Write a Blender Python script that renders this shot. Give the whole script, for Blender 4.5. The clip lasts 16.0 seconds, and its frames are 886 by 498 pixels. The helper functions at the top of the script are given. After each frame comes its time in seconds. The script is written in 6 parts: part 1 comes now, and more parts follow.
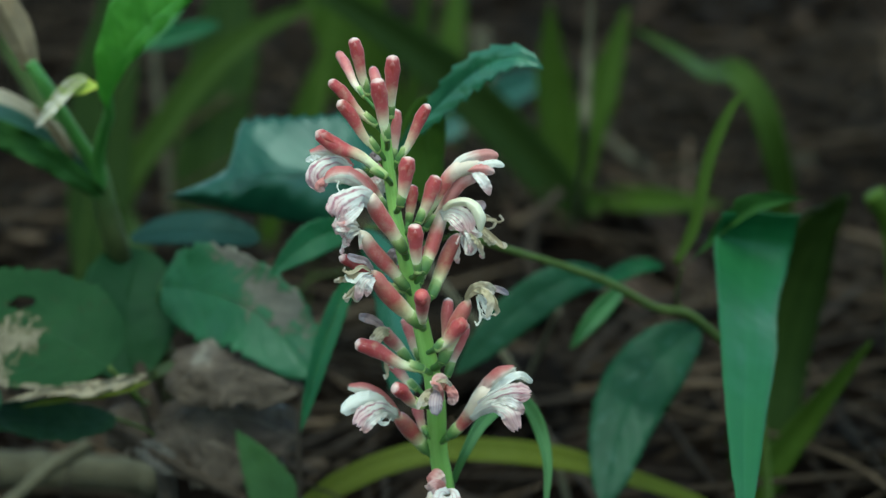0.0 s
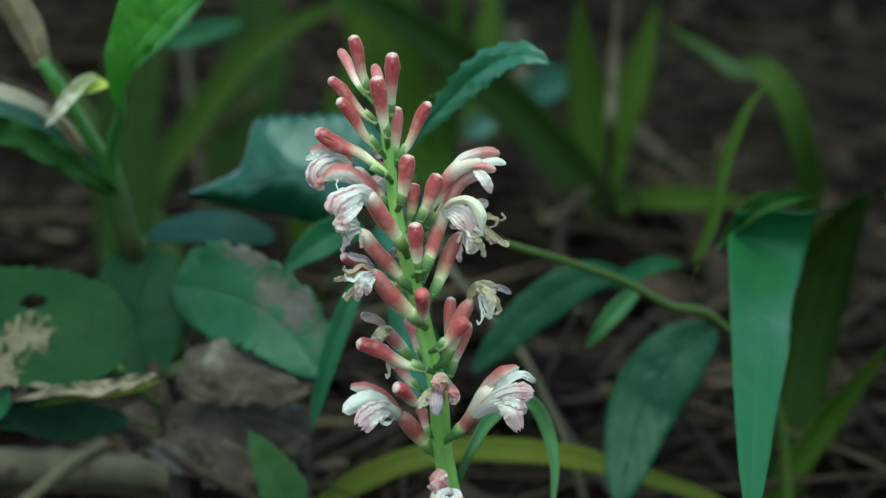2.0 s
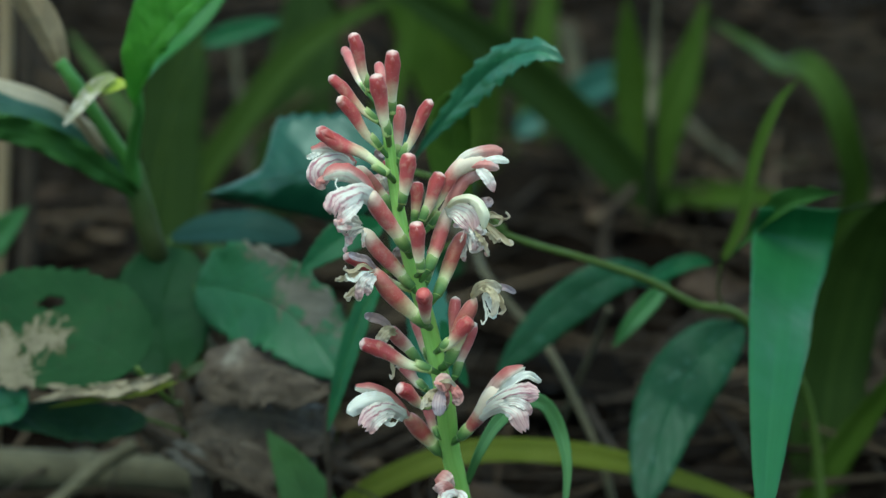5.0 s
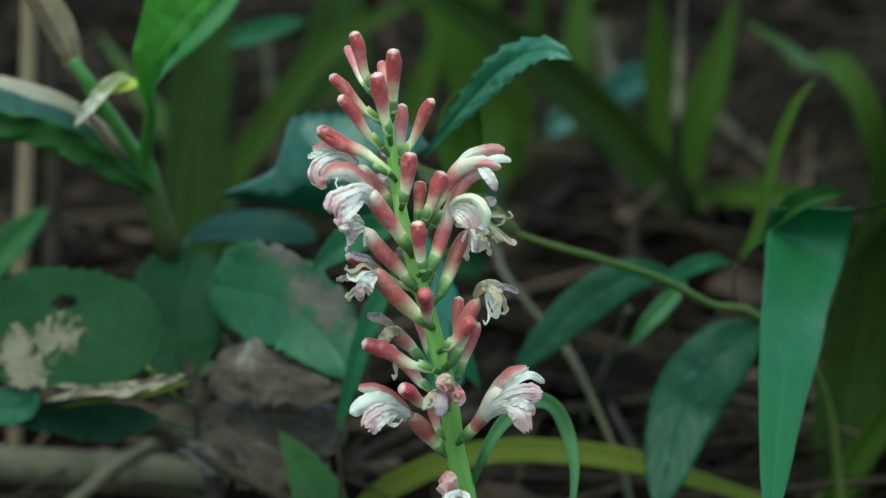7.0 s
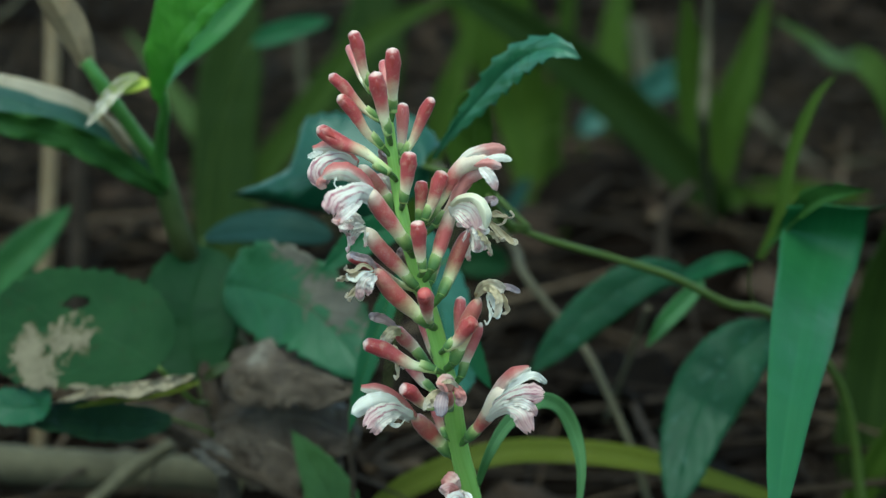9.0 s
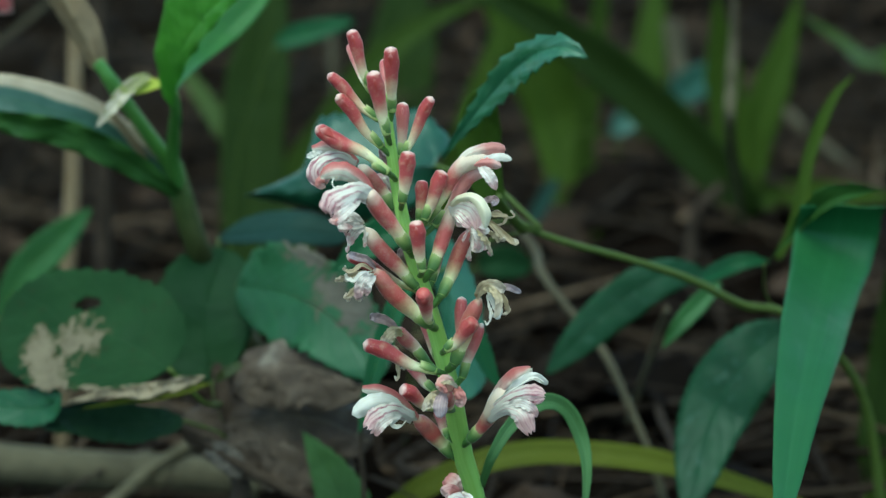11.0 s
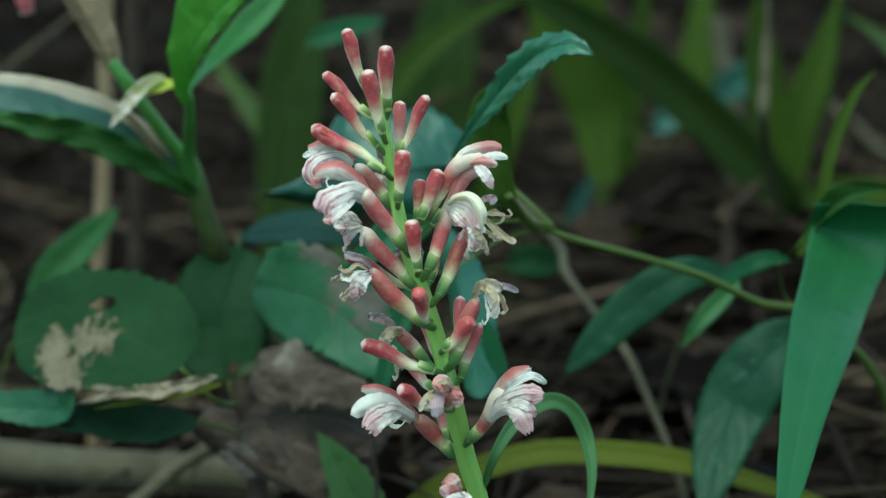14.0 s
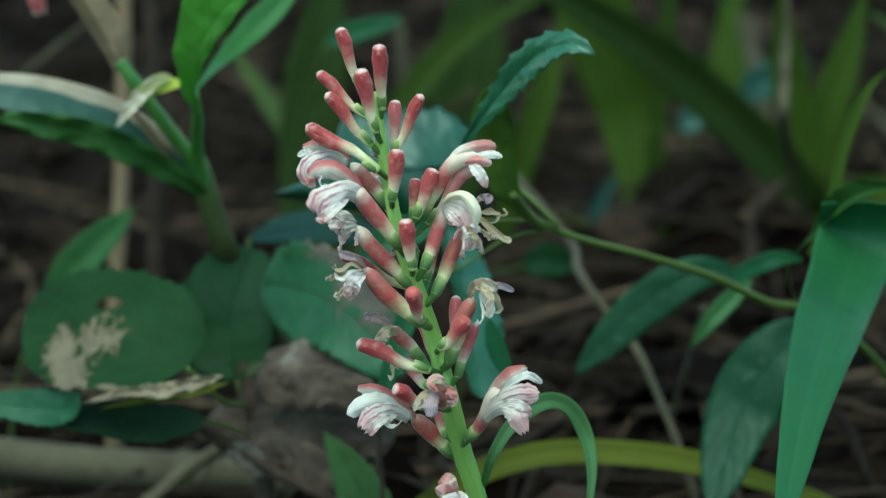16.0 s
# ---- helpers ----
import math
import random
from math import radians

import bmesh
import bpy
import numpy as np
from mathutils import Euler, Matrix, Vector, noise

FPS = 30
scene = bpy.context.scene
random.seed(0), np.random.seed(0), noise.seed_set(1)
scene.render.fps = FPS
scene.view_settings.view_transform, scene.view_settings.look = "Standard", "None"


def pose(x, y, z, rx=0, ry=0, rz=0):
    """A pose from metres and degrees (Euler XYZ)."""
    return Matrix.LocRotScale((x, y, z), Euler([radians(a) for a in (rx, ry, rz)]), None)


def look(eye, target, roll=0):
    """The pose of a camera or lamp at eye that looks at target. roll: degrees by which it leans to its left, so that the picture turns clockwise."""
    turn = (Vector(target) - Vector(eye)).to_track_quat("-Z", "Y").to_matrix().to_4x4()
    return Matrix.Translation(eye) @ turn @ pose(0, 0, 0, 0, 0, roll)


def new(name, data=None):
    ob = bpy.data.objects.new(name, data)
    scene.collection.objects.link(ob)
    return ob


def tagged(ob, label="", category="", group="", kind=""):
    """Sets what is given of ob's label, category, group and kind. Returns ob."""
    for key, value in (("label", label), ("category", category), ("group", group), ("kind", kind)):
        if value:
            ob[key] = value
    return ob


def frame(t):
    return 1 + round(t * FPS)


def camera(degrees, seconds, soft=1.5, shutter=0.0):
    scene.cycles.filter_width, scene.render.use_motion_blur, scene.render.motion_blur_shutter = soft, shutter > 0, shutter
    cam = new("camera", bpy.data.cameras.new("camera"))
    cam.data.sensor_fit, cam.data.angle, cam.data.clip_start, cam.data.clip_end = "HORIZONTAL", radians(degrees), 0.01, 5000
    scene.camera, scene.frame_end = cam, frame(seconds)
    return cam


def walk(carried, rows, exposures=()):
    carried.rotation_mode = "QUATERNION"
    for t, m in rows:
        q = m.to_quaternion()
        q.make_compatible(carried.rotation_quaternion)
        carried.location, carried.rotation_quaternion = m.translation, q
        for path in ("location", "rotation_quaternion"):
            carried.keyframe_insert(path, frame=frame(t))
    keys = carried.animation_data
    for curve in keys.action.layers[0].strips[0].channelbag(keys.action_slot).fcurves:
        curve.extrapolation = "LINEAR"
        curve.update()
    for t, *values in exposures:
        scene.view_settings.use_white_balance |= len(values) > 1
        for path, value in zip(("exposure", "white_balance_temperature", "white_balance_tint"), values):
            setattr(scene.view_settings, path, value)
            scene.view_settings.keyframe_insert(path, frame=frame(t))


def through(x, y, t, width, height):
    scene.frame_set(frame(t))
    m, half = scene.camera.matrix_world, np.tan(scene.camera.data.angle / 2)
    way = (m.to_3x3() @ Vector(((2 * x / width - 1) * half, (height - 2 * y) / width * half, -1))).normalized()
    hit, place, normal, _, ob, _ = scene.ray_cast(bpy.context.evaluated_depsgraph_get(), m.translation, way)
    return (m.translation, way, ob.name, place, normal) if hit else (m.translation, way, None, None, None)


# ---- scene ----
# ---- camera ----
cam = camera(20.0, 16.0, soft=1.4)
cam.data.dof.use_dof = True
cam.data.dof.focus_distance = 0.55
cam.data.dof.aperture_fstop = 14.5
walk(cam, [
    (0.0, look((-0.0422, -0.5439, 0.2581), (-0.0025, -0.0599, 0.1394), 1.430)),
    (0.5, look((-0.0393, -0.5433, 0.2580), (-0.0023, -0.0591, 0.1391), 1.339)),
    (1.0, look((-0.0362, -0.5421, 0.2577), (-0.0019, -0.0577, 0.1387), 1.232)),
    (1.5, look((-0.0330, -0.5420, 0.2577), (-0.0016, -0.0574, 0.1386), 1.151)),
    (2.0, look((-0.0297, -0.5410, 0.2574), (-0.0012, -0.0562, 0.1382), 1.055)),
    (2.5, look((-0.0267, -0.5399, 0.2574), (-0.0010, -0.0551, 0.1379), 0.903)),
    (3.0, look((-0.0236, -0.5397, 0.2573), (-0.0008, -0.0547, 0.1378), 0.809)),
    (3.5, look((-0.0204, -0.5385, 0.2570), (-0.0005, -0.0534, 0.1374), 0.725)),
    (4.0, look((-0.0171, -0.5376, 0.2569), (-0.0002, -0.0524, 0.1372), 0.587)),
    (6.5, look((-0.0018, -0.5340, 0.2559), (0.0007, -0.0486, 0.1361), 0.072)),
    (7.0, look((0.0010, -0.5335, 0.2559), (0.0009, -0.0481, 0.1360), -0.003)),
    (7.5, look((0.0044, -0.5327, 0.2558), (0.0013, -0.0473, 0.1358), -0.132)),
    (8.0, look((0.0073, -0.5321, 0.2557), (0.0014, -0.0467, 0.1357), -0.237)),
    (8.5, look((0.0104, -0.5314, 0.2554), (0.0015, -0.0461, 0.1355), -0.356)),
    (9.0, look((0.0136, -0.5310, 0.2554), (0.0018, -0.0458, 0.1354), -0.458)),
    (11.5, look((0.0288, -0.5273, 0.2536), (0.0030, -0.0424, 0.1344), -0.926)),
    (12.0, look((0.0315, -0.5270, 0.2534), (0.0033, -0.0422, 0.1343), -1.011)),
    (12.5, look((0.0345, -0.5261, 0.2535), (0.0036, -0.0415, 0.1342), -1.118)),
    (13.0, look((0.0373, -0.5251, 0.2538), (0.0038, -0.0408, 0.1342), -1.276)),
    (13.5, look((0.0408, -0.5251, 0.2531), (0.0042, -0.0409, 0.1340), -1.342)),
    (14.0, look((0.0436, -0.5245, 0.2533), (0.0046, -0.0405, 0.1339), -1.456)),
    (14.5, look((0.0465, -0.5238, 0.2529), (0.0049, -0.0400, 0.1338), -1.483)),
    (15.0, look((0.0494, -0.5234, 0.2527), (0.0054, -0.0398, 0.1336), -1.578)),
    (15.5, look((0.0523, -0.5233, 0.2526), (0.0059, -0.0399, 0.1337), -1.669)),
    (16.0, look((0.0555, -0.5223, 0.2525), (0.0064, -0.0392, 0.1334), -1.778)),
], [(0.0, 1.24, 6450, -16), (16.0, 1.24, 6450, -16)])

# ---- light: open shade under a bright sky ----
world = bpy.data.worlds.new("sky")
scene.world = world
world.use_nodes = True
_w = world.node_tree
_sky = _w.nodes.new("ShaderNodeTexSky")
_sky.sky_type, _sky.sun_disc = "NISHITA", False
_sky.sun_elevation, _sky.sun_rotation = radians(62), radians(200)
_w.nodes["Background"].inputs["Strength"].default_value = 0.122
_w.links.new(_sky.outputs["Color"], _w.nodes["Background"].inputs["Color"])
_sun = new("sun", bpy.data.lights.new("sun", "SUN"))
_sun.data.energy, _sun.data.angle, _sun.data.color = 1.25, radians(50), (0.955, 0.95, 0.875)
_sun.matrix_world = look((-0.4, -0.9, 3.0), (0, 0, 0))


# ---- materials ----
class Nodes:
    """Short hand for one node material."""

    def __init__(self, name):
        self.m = bpy.data.materials.new(name)
        self.m.use_nodes = True
        self.t = self.m.node_tree
        self.b = self.t.nodes["Principled BSDF"]
        self.uv = self.t.nodes.new("ShaderNodeUVMap").outputs["UV"]
        self.pos = self.t.nodes.new("ShaderNodeTexCoord").outputs["Object"]
        self.rnd = self.t.nodes.new("ShaderNodeObjectInfo").outputs["Random"]
        sep = self.t.nodes.new("ShaderNodeSeparateXYZ")
        self.t.links.new(self.uv, sep.inputs[0])
        self.u, self.v = sep.outputs[0], sep.outputs[1]

    def put(self, socket, value):
        if isinstance(value, bpy.types.NodeSocket):
            self.t.links.new(value, socket)
        else:
            socket.default_value = value

    def noise(self, scale, detail=4.0, rough=0.55, at=None, warp=0.0):
        n = self.t.nodes.new("ShaderNodeTexNoise")
        self.put(n.inputs["Vector"], at or self.pos)
        n.inputs["Scale"].default_value, n.inputs["Detail"].default_value = scale, detail
        n.inputs["Roughness"].default_value, n.inputs["Distortion"].default_value = rough, warp
        return n.outputs["Fac"]

    def calc(self, op, a, b=0.0, c=0.0):
        n = self.t.nodes.new("ShaderNodeMath")
        n.operation = op
        for s, v in zip(n.inputs, (a, b, c)):
            self.put(s, v)
        return n.outputs[0]

    def ramp(self, fac, *stops):
        n = self.t.nodes.new("ShaderNodeValToRGB")
        el = n.color_ramp.elements
        while len(el) < len(stops):
            el.new(0.5)
        for e, (p, c) in zip(el, stops):
            e.position = p
            e.color = (*c, 1) if len(c) == 3 else (c[0], c[0], c[0], 1)
        self.put(n.inputs[0], fac)
        return n.outputs[0]

    def mix(self, fac, a, b, kind="MIX"):
        n = self.t.nodes.new("ShaderNodeMix")
        n.data_type, n.blend_type = "RGBA", kind
        self.put(n.inputs[0], fac)
        for s, v in ((n.inputs[6], a), (n.inputs[7], b)):
            self.put(s, (*v, 1) if isinstance(v, tuple) else v)
        return n.outputs[2]

    def done(self, colour, rough=0.5, bump=None, strength=0.3, dist=0.001, through=0.0, spec=0.5, fuzz=0.0, tint=(1.0, 1.0, 1.0)):
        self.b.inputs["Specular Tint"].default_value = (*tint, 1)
        self.b.inputs["Sheen Weight"].default_value = fuzz
        self.b.inputs["Sheen Roughness"].default_value = 0.35
        self.put(self.b.inputs["Base Color"], (*colour, 1) if isinstance(colour, tuple) else colour)
        self.put(self.b.inputs["Roughness"], rough)
        self.b.inputs["Specular IOR Level"].default_value = spec
        if bump is not None:
            n = self.t.nodes.new("ShaderNodeBump")
            n.inputs["Strength"].default_value, n.inputs["Distance"].default_value = strength, dist
            self.put(n.inputs["Height"], bump)
            self.put(self.b.inputs["Normal"], n.outputs[0])
        if through:
            tr = self.t.nodes.new("ShaderNodeBsdfTranslucent")
            self.put(tr.inputs["Color"], (*colour, 1) if isinstance(colour, tuple) else colour)
            mx = self.t.nodes.new("ShaderNodeMixShader")
            mx.inputs[0].default_value = through
            self.t.links.new(self.b.outputs[0], mx.inputs[1])
            self.t.links.new(tr.outputs[0], mx.inputs[2])
            self.t.links.new(mx.outputs[0], self.t.nodes["Material Output"].inputs["Surface"])
        return self.m


# bluish sky reflection put into the specular colour of leaves and blades
SKY_SHEEN = (0.72, 0.94, 1.0)


def leaf_material(name, dark, light, vein, gloss=0.38, veins=9.0, slant=0.55, spots=0.0, spot=(0.09, 0.08, 0.05), rot=None, edge=0.0, through=0.22, shine=0.35, more=()):
    """A broad leaf: u runs across (0.5 on the midrib), v along. rot: (u, v, size) of a dead patch; more: further patches; edge: dead upper rim."""
    n = Nodes(name)
    side = n.calc("ABSOLUTE", n.calc("SUBTRACT", n.u, 0.5))
    col = n.mix(n.ramp(n.noise(60, 5), (0.3, (0,)), (0.7, (1,))), dark, light)
    phase = n.calc("SUBTRACT", n.calc("MULTIPLY", n.v, veins), n.calc("ADD", n.calc("MULTIPLY", side, veins * slant), n.calc("MULTIPLY", n.noise(90, 3), 0.9)))
    line = n.ramp(n.calc("PINGPONG", phase, 0.5), (0.0, (1,)), (0.10, (0,)))
    mid = n.ramp(side, (0.0, (1,)), (0.035, (0,)))
    net = n.calc("MAXIMUM", mid, n.calc("MULTIPLY", line, 0.45))
    col = n.mix(n.calc("MULTIPLY", net, 0.38), col, vein)
    fine = n.noise(900, 3)
    col = n.mix(n.ramp(fine, (0.35, (0.22,)), (0.65, (0,))), col, dark)
    if spots:
        mark = n.ramp(n.noise(260, 4, 0.7), (0.60, (0,)), (0.68, (spots,)))
        col = n.mix(mark, col, spot)
    if rot:
        du = n.calc("MULTIPLY", n.calc("SUBTRACT", n.u, rot[0]), rot[3] if len(rot) > 3 else 1.0)
        far = n.calc("SQRT", n.calc("ADD", n.calc("POWER", du, 2), n.calc("POWER", n.calc("SUBTRACT", n.v, rot[1]), 2)))
        for u2, v2, grow, squash in more:
            d2 = n.calc("MULTIPLY", n.calc("SUBTRACT", n.u, u2), squash)
            far2 = n.calc("SQRT", n.calc("ADD", n.calc("POWER", d2, 2), n.calc("POWER", n.calc("SUBTRACT", n.v, v2), 2)))
            far = n.calc("MINIMUM", far, n.calc("MULTIPLY", far2, grow))
        ragged = n.calc("ADD", far, n.calc("MULTIPLY", n.calc("SUBTRACT", n.noise(120, 8, 0.70, warp=1.5), 0.5), rot[2] * 6.5))
        dead = n.ramp(ragged, (rot[2] * 0.92, (1,)), (rot[2], (0,)))
        rim = n.ramp(ragged, (rot[2] * 0.95, (0.8,)), (rot[2] * 1.35, (0,)))
        col = n.mix(rim, col, (0.09, 0.07, 0.035))
        tan = n.mix(n.noise(180, 6, 0.7), rot[4] if len(rot) > 4 else (0.10, 0.08, 0.05), rot[5] if len(rot) > 5 else (0.44, 0.36, 0.25))
        col = n.mix(dead, col, tan)
    if edge:
        dry = n.ramp(n.calc("ADD", n.u, n.calc("MULTIPLY", n.calc("SUBTRACT", n.noise(55, 5), 0.5), 0.2)), (1.0 - edge, (0,)), (1.0 - edge * 0.8, (1,)))
        col = n.mix(dry, col, n.mix(n.noise(150, 5), (0.30, 0.24, 0.15), (0.55, 0.47, 0.34)))
    rough = n.ramp(n.noise(40, 4), (0.3, (gloss * 0.8,)), (0.7, (min(1.0, gloss * 1.35),)))
    relief = n.calc("SUBTRACT", n.calc("MULTIPLY", n.noise(320, 4), 0.6), n.calc("MULTIPLY", net, 0.9))
    return n.done(col, rough, relief, 0.42, 0.0007, through, shine, tint=SKY_SHEEN)


def blade_material(name, dark, light, streak, gloss=0.42, lines=14.0, through=0.25, shine=0.35):
    """A strap leaf with fine veins that run along it."""
    n = Nodes(name)
    along = n.t.nodes.new("ShaderNodeCombineXYZ")
    n.put(along.inputs[0], n.calc("MULTIPLY", n.u, lines))
    n.put(along.inputs[1], n.calc("MULTIPLY", n.v, 0.7))
    n.put(along.inputs[2], n.calc("MULTIPLY", n.rnd, 40))
    grain = n.noise(1.6, 4, 0.6, along.outputs[0])
    col = n.mix(n.ramp(grain, (0.32, (0,)), (0.68, (1,))), dark, light)
    side = n.calc("ABSOLUTE", n.calc("SUBTRACT", n.u, 0.5))
    col = n.mix(n.ramp(side, (0.0, (0.5,)), (0.06, (0,))), col, streak)
    blotch = n.noise(45, 5, 0.6)
    col = n.mix(n.ramp(blotch, (0.55, (0,)), (0.75, (0.35,))), col, streak)
    rough = n.ramp(n.noise(60, 3), (0.3, (gloss * 0.85,)), (0.7, (gloss * 1.3,)))
    return n.done(col, rough, grain, 0.3, 0.0008, through, shine, tint=SKY_SHEEN)


def dry_material(name, dark, light, scale=70.0, through=0.0, rough=0.8, spec=0.25, spread=None):
    """Dead matter; spread: how the tones of the loose pieces of one mesh differ."""
    n = Nodes(name)
    col = n.mix(n.ramp(n.noise(scale, 6, 0.65, warp=0.4), (0.3, (0,)), (0.7, (1,))), dark, light)
    col = n.mix(n.ramp(n.noise(scale * 9, 3), (0.45, (0.4,)), (0.6, (0,))), col, dark)
    side = n.calc("ABSOLUTE", n.calc("SUBTRACT", n.u, 0.5))
    col = n.mix(n.ramp(side, (0.0, (0.35,)), (0.04, (0,))), col, light)
    col = n.mix(n.ramp(n.rnd, (0.0, (0.0,)), (1.0, (0.5,))), col, dark)
    if spread:
        piece = n.t.nodes.new("ShaderNodeNewGeometry").outputs["Random Per Island"]
        col = n.mix(1.0, col, n.ramp(piece, *spread), "MULTIPLY")
    return n.done(col, rough, n.noise(scale * 4, 5, 0.7), 0.5, 0.0015, through, spec)


M_HERB = leaf_material("herb_leaf", (0.010, 0.060, 0.020), (0.020, 0.105, 0.032), (0.05, 0.15, 0.05), 0.4, shine=0.25)
M_GLOSSY = leaf_material("glossy_leaf", (0.008, 0.048, 0.022), (0.016, 0.080, 0.038), (0.025, 0.10, 0.05), 0.31, 7, shine=0.8)
M_TOOTHED = leaf_material("toothed_leaf", (0.024, 0.105, 0.045), (0.040, 0.155, 0.070), (0.07, 0.19, 0.11), 0.30, 7, shine=0.9)
M_HOLED = leaf_material("holed_leaf", (0.011, 0.036, 0.012), (0.021, 0.058, 0.020), (0.03, 0.07, 0.03), 0.55, 7, spots=0.55, spot=(0.030, 0.030, 0.014), rot=(0.42, 0.53, 0.088, 0.70, (0.06, 0.050, 0.034), (0.27, 0.235, 0.16)), more=((0.33, 0.73, 1.1, 0.60), (0.13, 0.62, 0.70, 0.9), (0.03, 0.45, 0.9, 2.6), (0.02, 0.25, 1.0, 3.0)), shine=0.06)
M_HOLED2 = leaf_material("torn_lobe", (0.013, 0.066, 0.024), (0.024, 0.102, 0.038), (0.05, 0.14, 0.06), 0.42, 7, shine=0.3)
M_TEAL = leaf_material("teal_leaf", (0.022, 0.105, 0.055), (0.036, 0.145, 0.080), (0.07, 0.2, 0.13), 0.34, 8, shine=0.9)
# sky glare on the far leaves is put into this bluish base colour
M_SKYLIT = leaf_material("bluish_leaf", (0.030, 0.095, 0.068), (0.048, 0.135, 0.10), (0.06, 0.15, 0.11), 0.35, 6, shine=0.5)
M_PALE = dry_material("pale_leaf_scrap", (0.055, 0.048, 0.04), (0.16, 0.148, 0.125), 60)
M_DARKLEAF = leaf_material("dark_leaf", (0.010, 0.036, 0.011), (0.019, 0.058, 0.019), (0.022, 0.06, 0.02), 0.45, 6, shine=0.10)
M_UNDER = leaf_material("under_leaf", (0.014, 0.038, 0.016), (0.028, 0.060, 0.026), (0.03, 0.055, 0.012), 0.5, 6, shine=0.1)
M_ROTLEAF = leaf_material("rotting_leaf", (0.020, 0.076, 0.029), (0.033, 0.120, 0.046), (0.05, 0.15, 0.065), 0.38, 7, rot=(0.24, 0.68, 0.14, 0.8, (0.035, 0.030, 0.020), (0.17, 0.15, 0.115)), more=((0.05, 0.45, 1.2, 1.0),), shine=0.3)
M_SPOTTED = leaf_material("spotted_leaf", (0.009, 0.042, 0.015), (0.017, 0.070, 0.026), (0.022, 0.08, 0.036), 0.38, 9, shine=0.24, spots=0.45, spot=(0.06, 0.13, 0.10))
M_BRIGHT = leaf_material("bright_leaf", (0.080, 0.27, 0.030), (0.125, 0.36, 0.045), (0.17, 0.42, 0.08), 0.34, 14, 0.3, through=0.45, shine=0.5)
M_MARGIN = leaf_material("leaf_margin", (0.024, 0.070, 0.012), (0.042, 0.11, 0.020), (0.055, 0.13, 0.030), 0.45, 8, shine=0.2)
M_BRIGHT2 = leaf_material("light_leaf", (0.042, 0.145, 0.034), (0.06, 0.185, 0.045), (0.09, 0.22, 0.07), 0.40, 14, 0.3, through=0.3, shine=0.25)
M_DRYEDGE = leaf_material("dry_edged_leaf", (0.018, 0.055, 0.032), (0.030, 0.088, 0.050), (0.05, 0.12, 0.07), 0.36, 16, 0.3, edge=0.3, shine=0.8)
M_YELLOWING = leaf_material("yellowing_leaf", (0.2, 0.26, 0.05), (0.42, 0.42, 0.22), (0.5, 0.5, 0.3), 0.5, 10, rot=(0.5, 1.0, 0.72, 0.3, (0.36, 0.33, 0.25), (0.64, 0.60, 0.48)))
M_HAIR = dry_material("hair", (0.55, 0.55, 0.48), (0.8, 0.8, 0.74), 300, through=0.3, rough=0.5)
M_YELLOW = leaf_material("yellow_bract", (0.40, 0.48, 0.05), (0.56, 0.62, 0.09), (0.6, 0.64, 0.2), 0.5, 8)
M_BLADE = blade_material("hanging_blade", (0.021, 0.104, 0.031), (0.026, 0.121, 0.037), (0.034, 0.134, 0.046), 0.42, 18)
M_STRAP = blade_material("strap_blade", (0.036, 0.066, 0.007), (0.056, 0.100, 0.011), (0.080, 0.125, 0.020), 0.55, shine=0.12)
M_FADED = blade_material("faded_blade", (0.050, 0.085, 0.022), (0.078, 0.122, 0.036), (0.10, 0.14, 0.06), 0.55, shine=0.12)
# two darker copies of the strap blade: shade put into their colours
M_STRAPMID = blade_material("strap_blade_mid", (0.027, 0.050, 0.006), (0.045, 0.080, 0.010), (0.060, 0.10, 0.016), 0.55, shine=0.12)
M_STRAPSHADE = blade_material("strap_blade_shaded", (0.017, 0.032, 0.005), (0.029, 0.052, 0.008), (0.04, 0.066, 0.012), 0.55, shine=0.12)
M_OLIVE = blade_material("olive_blade", (0.070, 0.088, 0.010), (0.115, 0.140, 0.018), (0.15, 0.17, 0.04), 0.5, shine=0.1)
# darker copy of the olive blade, its shade in the colours
M_OLIVEDARK = blade_material("shaded_olive_blade", (0.022, 0.034, 0.006), (0.04, 0.055, 0.010), (0.05, 0.07, 0.015), 0.55)
M_STRAW = blade_material("straw", (0.13, 0.095, 0.05), (0.28, 0.215, 0.125), (0.36, 0.29, 0.18), 0.7)
M_SHEATH = blade_material("dry_sheath", (0.13, 0.088, 0.045), (0.29, 0.215, 0.125), (0.33, 0.27, 0.17), 0.7)
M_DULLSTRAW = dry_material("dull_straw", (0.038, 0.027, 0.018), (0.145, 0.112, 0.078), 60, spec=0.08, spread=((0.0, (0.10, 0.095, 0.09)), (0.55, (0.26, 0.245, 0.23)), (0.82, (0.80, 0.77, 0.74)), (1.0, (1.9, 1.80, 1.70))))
M_STEM = blade_material("green_stem", (0.34, 0.60, 0.13), (0.47, 0.74, 0.21), (0.52, 0.78, 0.30), 0.42, 8)
M_PEDICEL = blade_material("pedicel", (0.09, 0.20, 0.045), (0.14, 0.28, 0.07), (0.18, 0.34, 0.10), 0.45, 6)
M_BRANCH = blade_material("reed_branch", (0.07, 0.20, 0.035), (0.12, 0.29, 0.06), (0.18, 0.36, 0.10), 0.38, 8, shine=0.6)
M_SPIKELEAF = blade_material("spike_leaf", (0.065, 0.155, 0.045), (0.095, 0.21, 0.065), (0.13, 0.26, 0.10), 0.45, 10)
M_FRESH = leaf_material("fresh_leaf", (0.022, 0.082, 0.016), (0.038, 0.125, 0.026), (0.08, 0.22, 0.05), 0.45, 8)
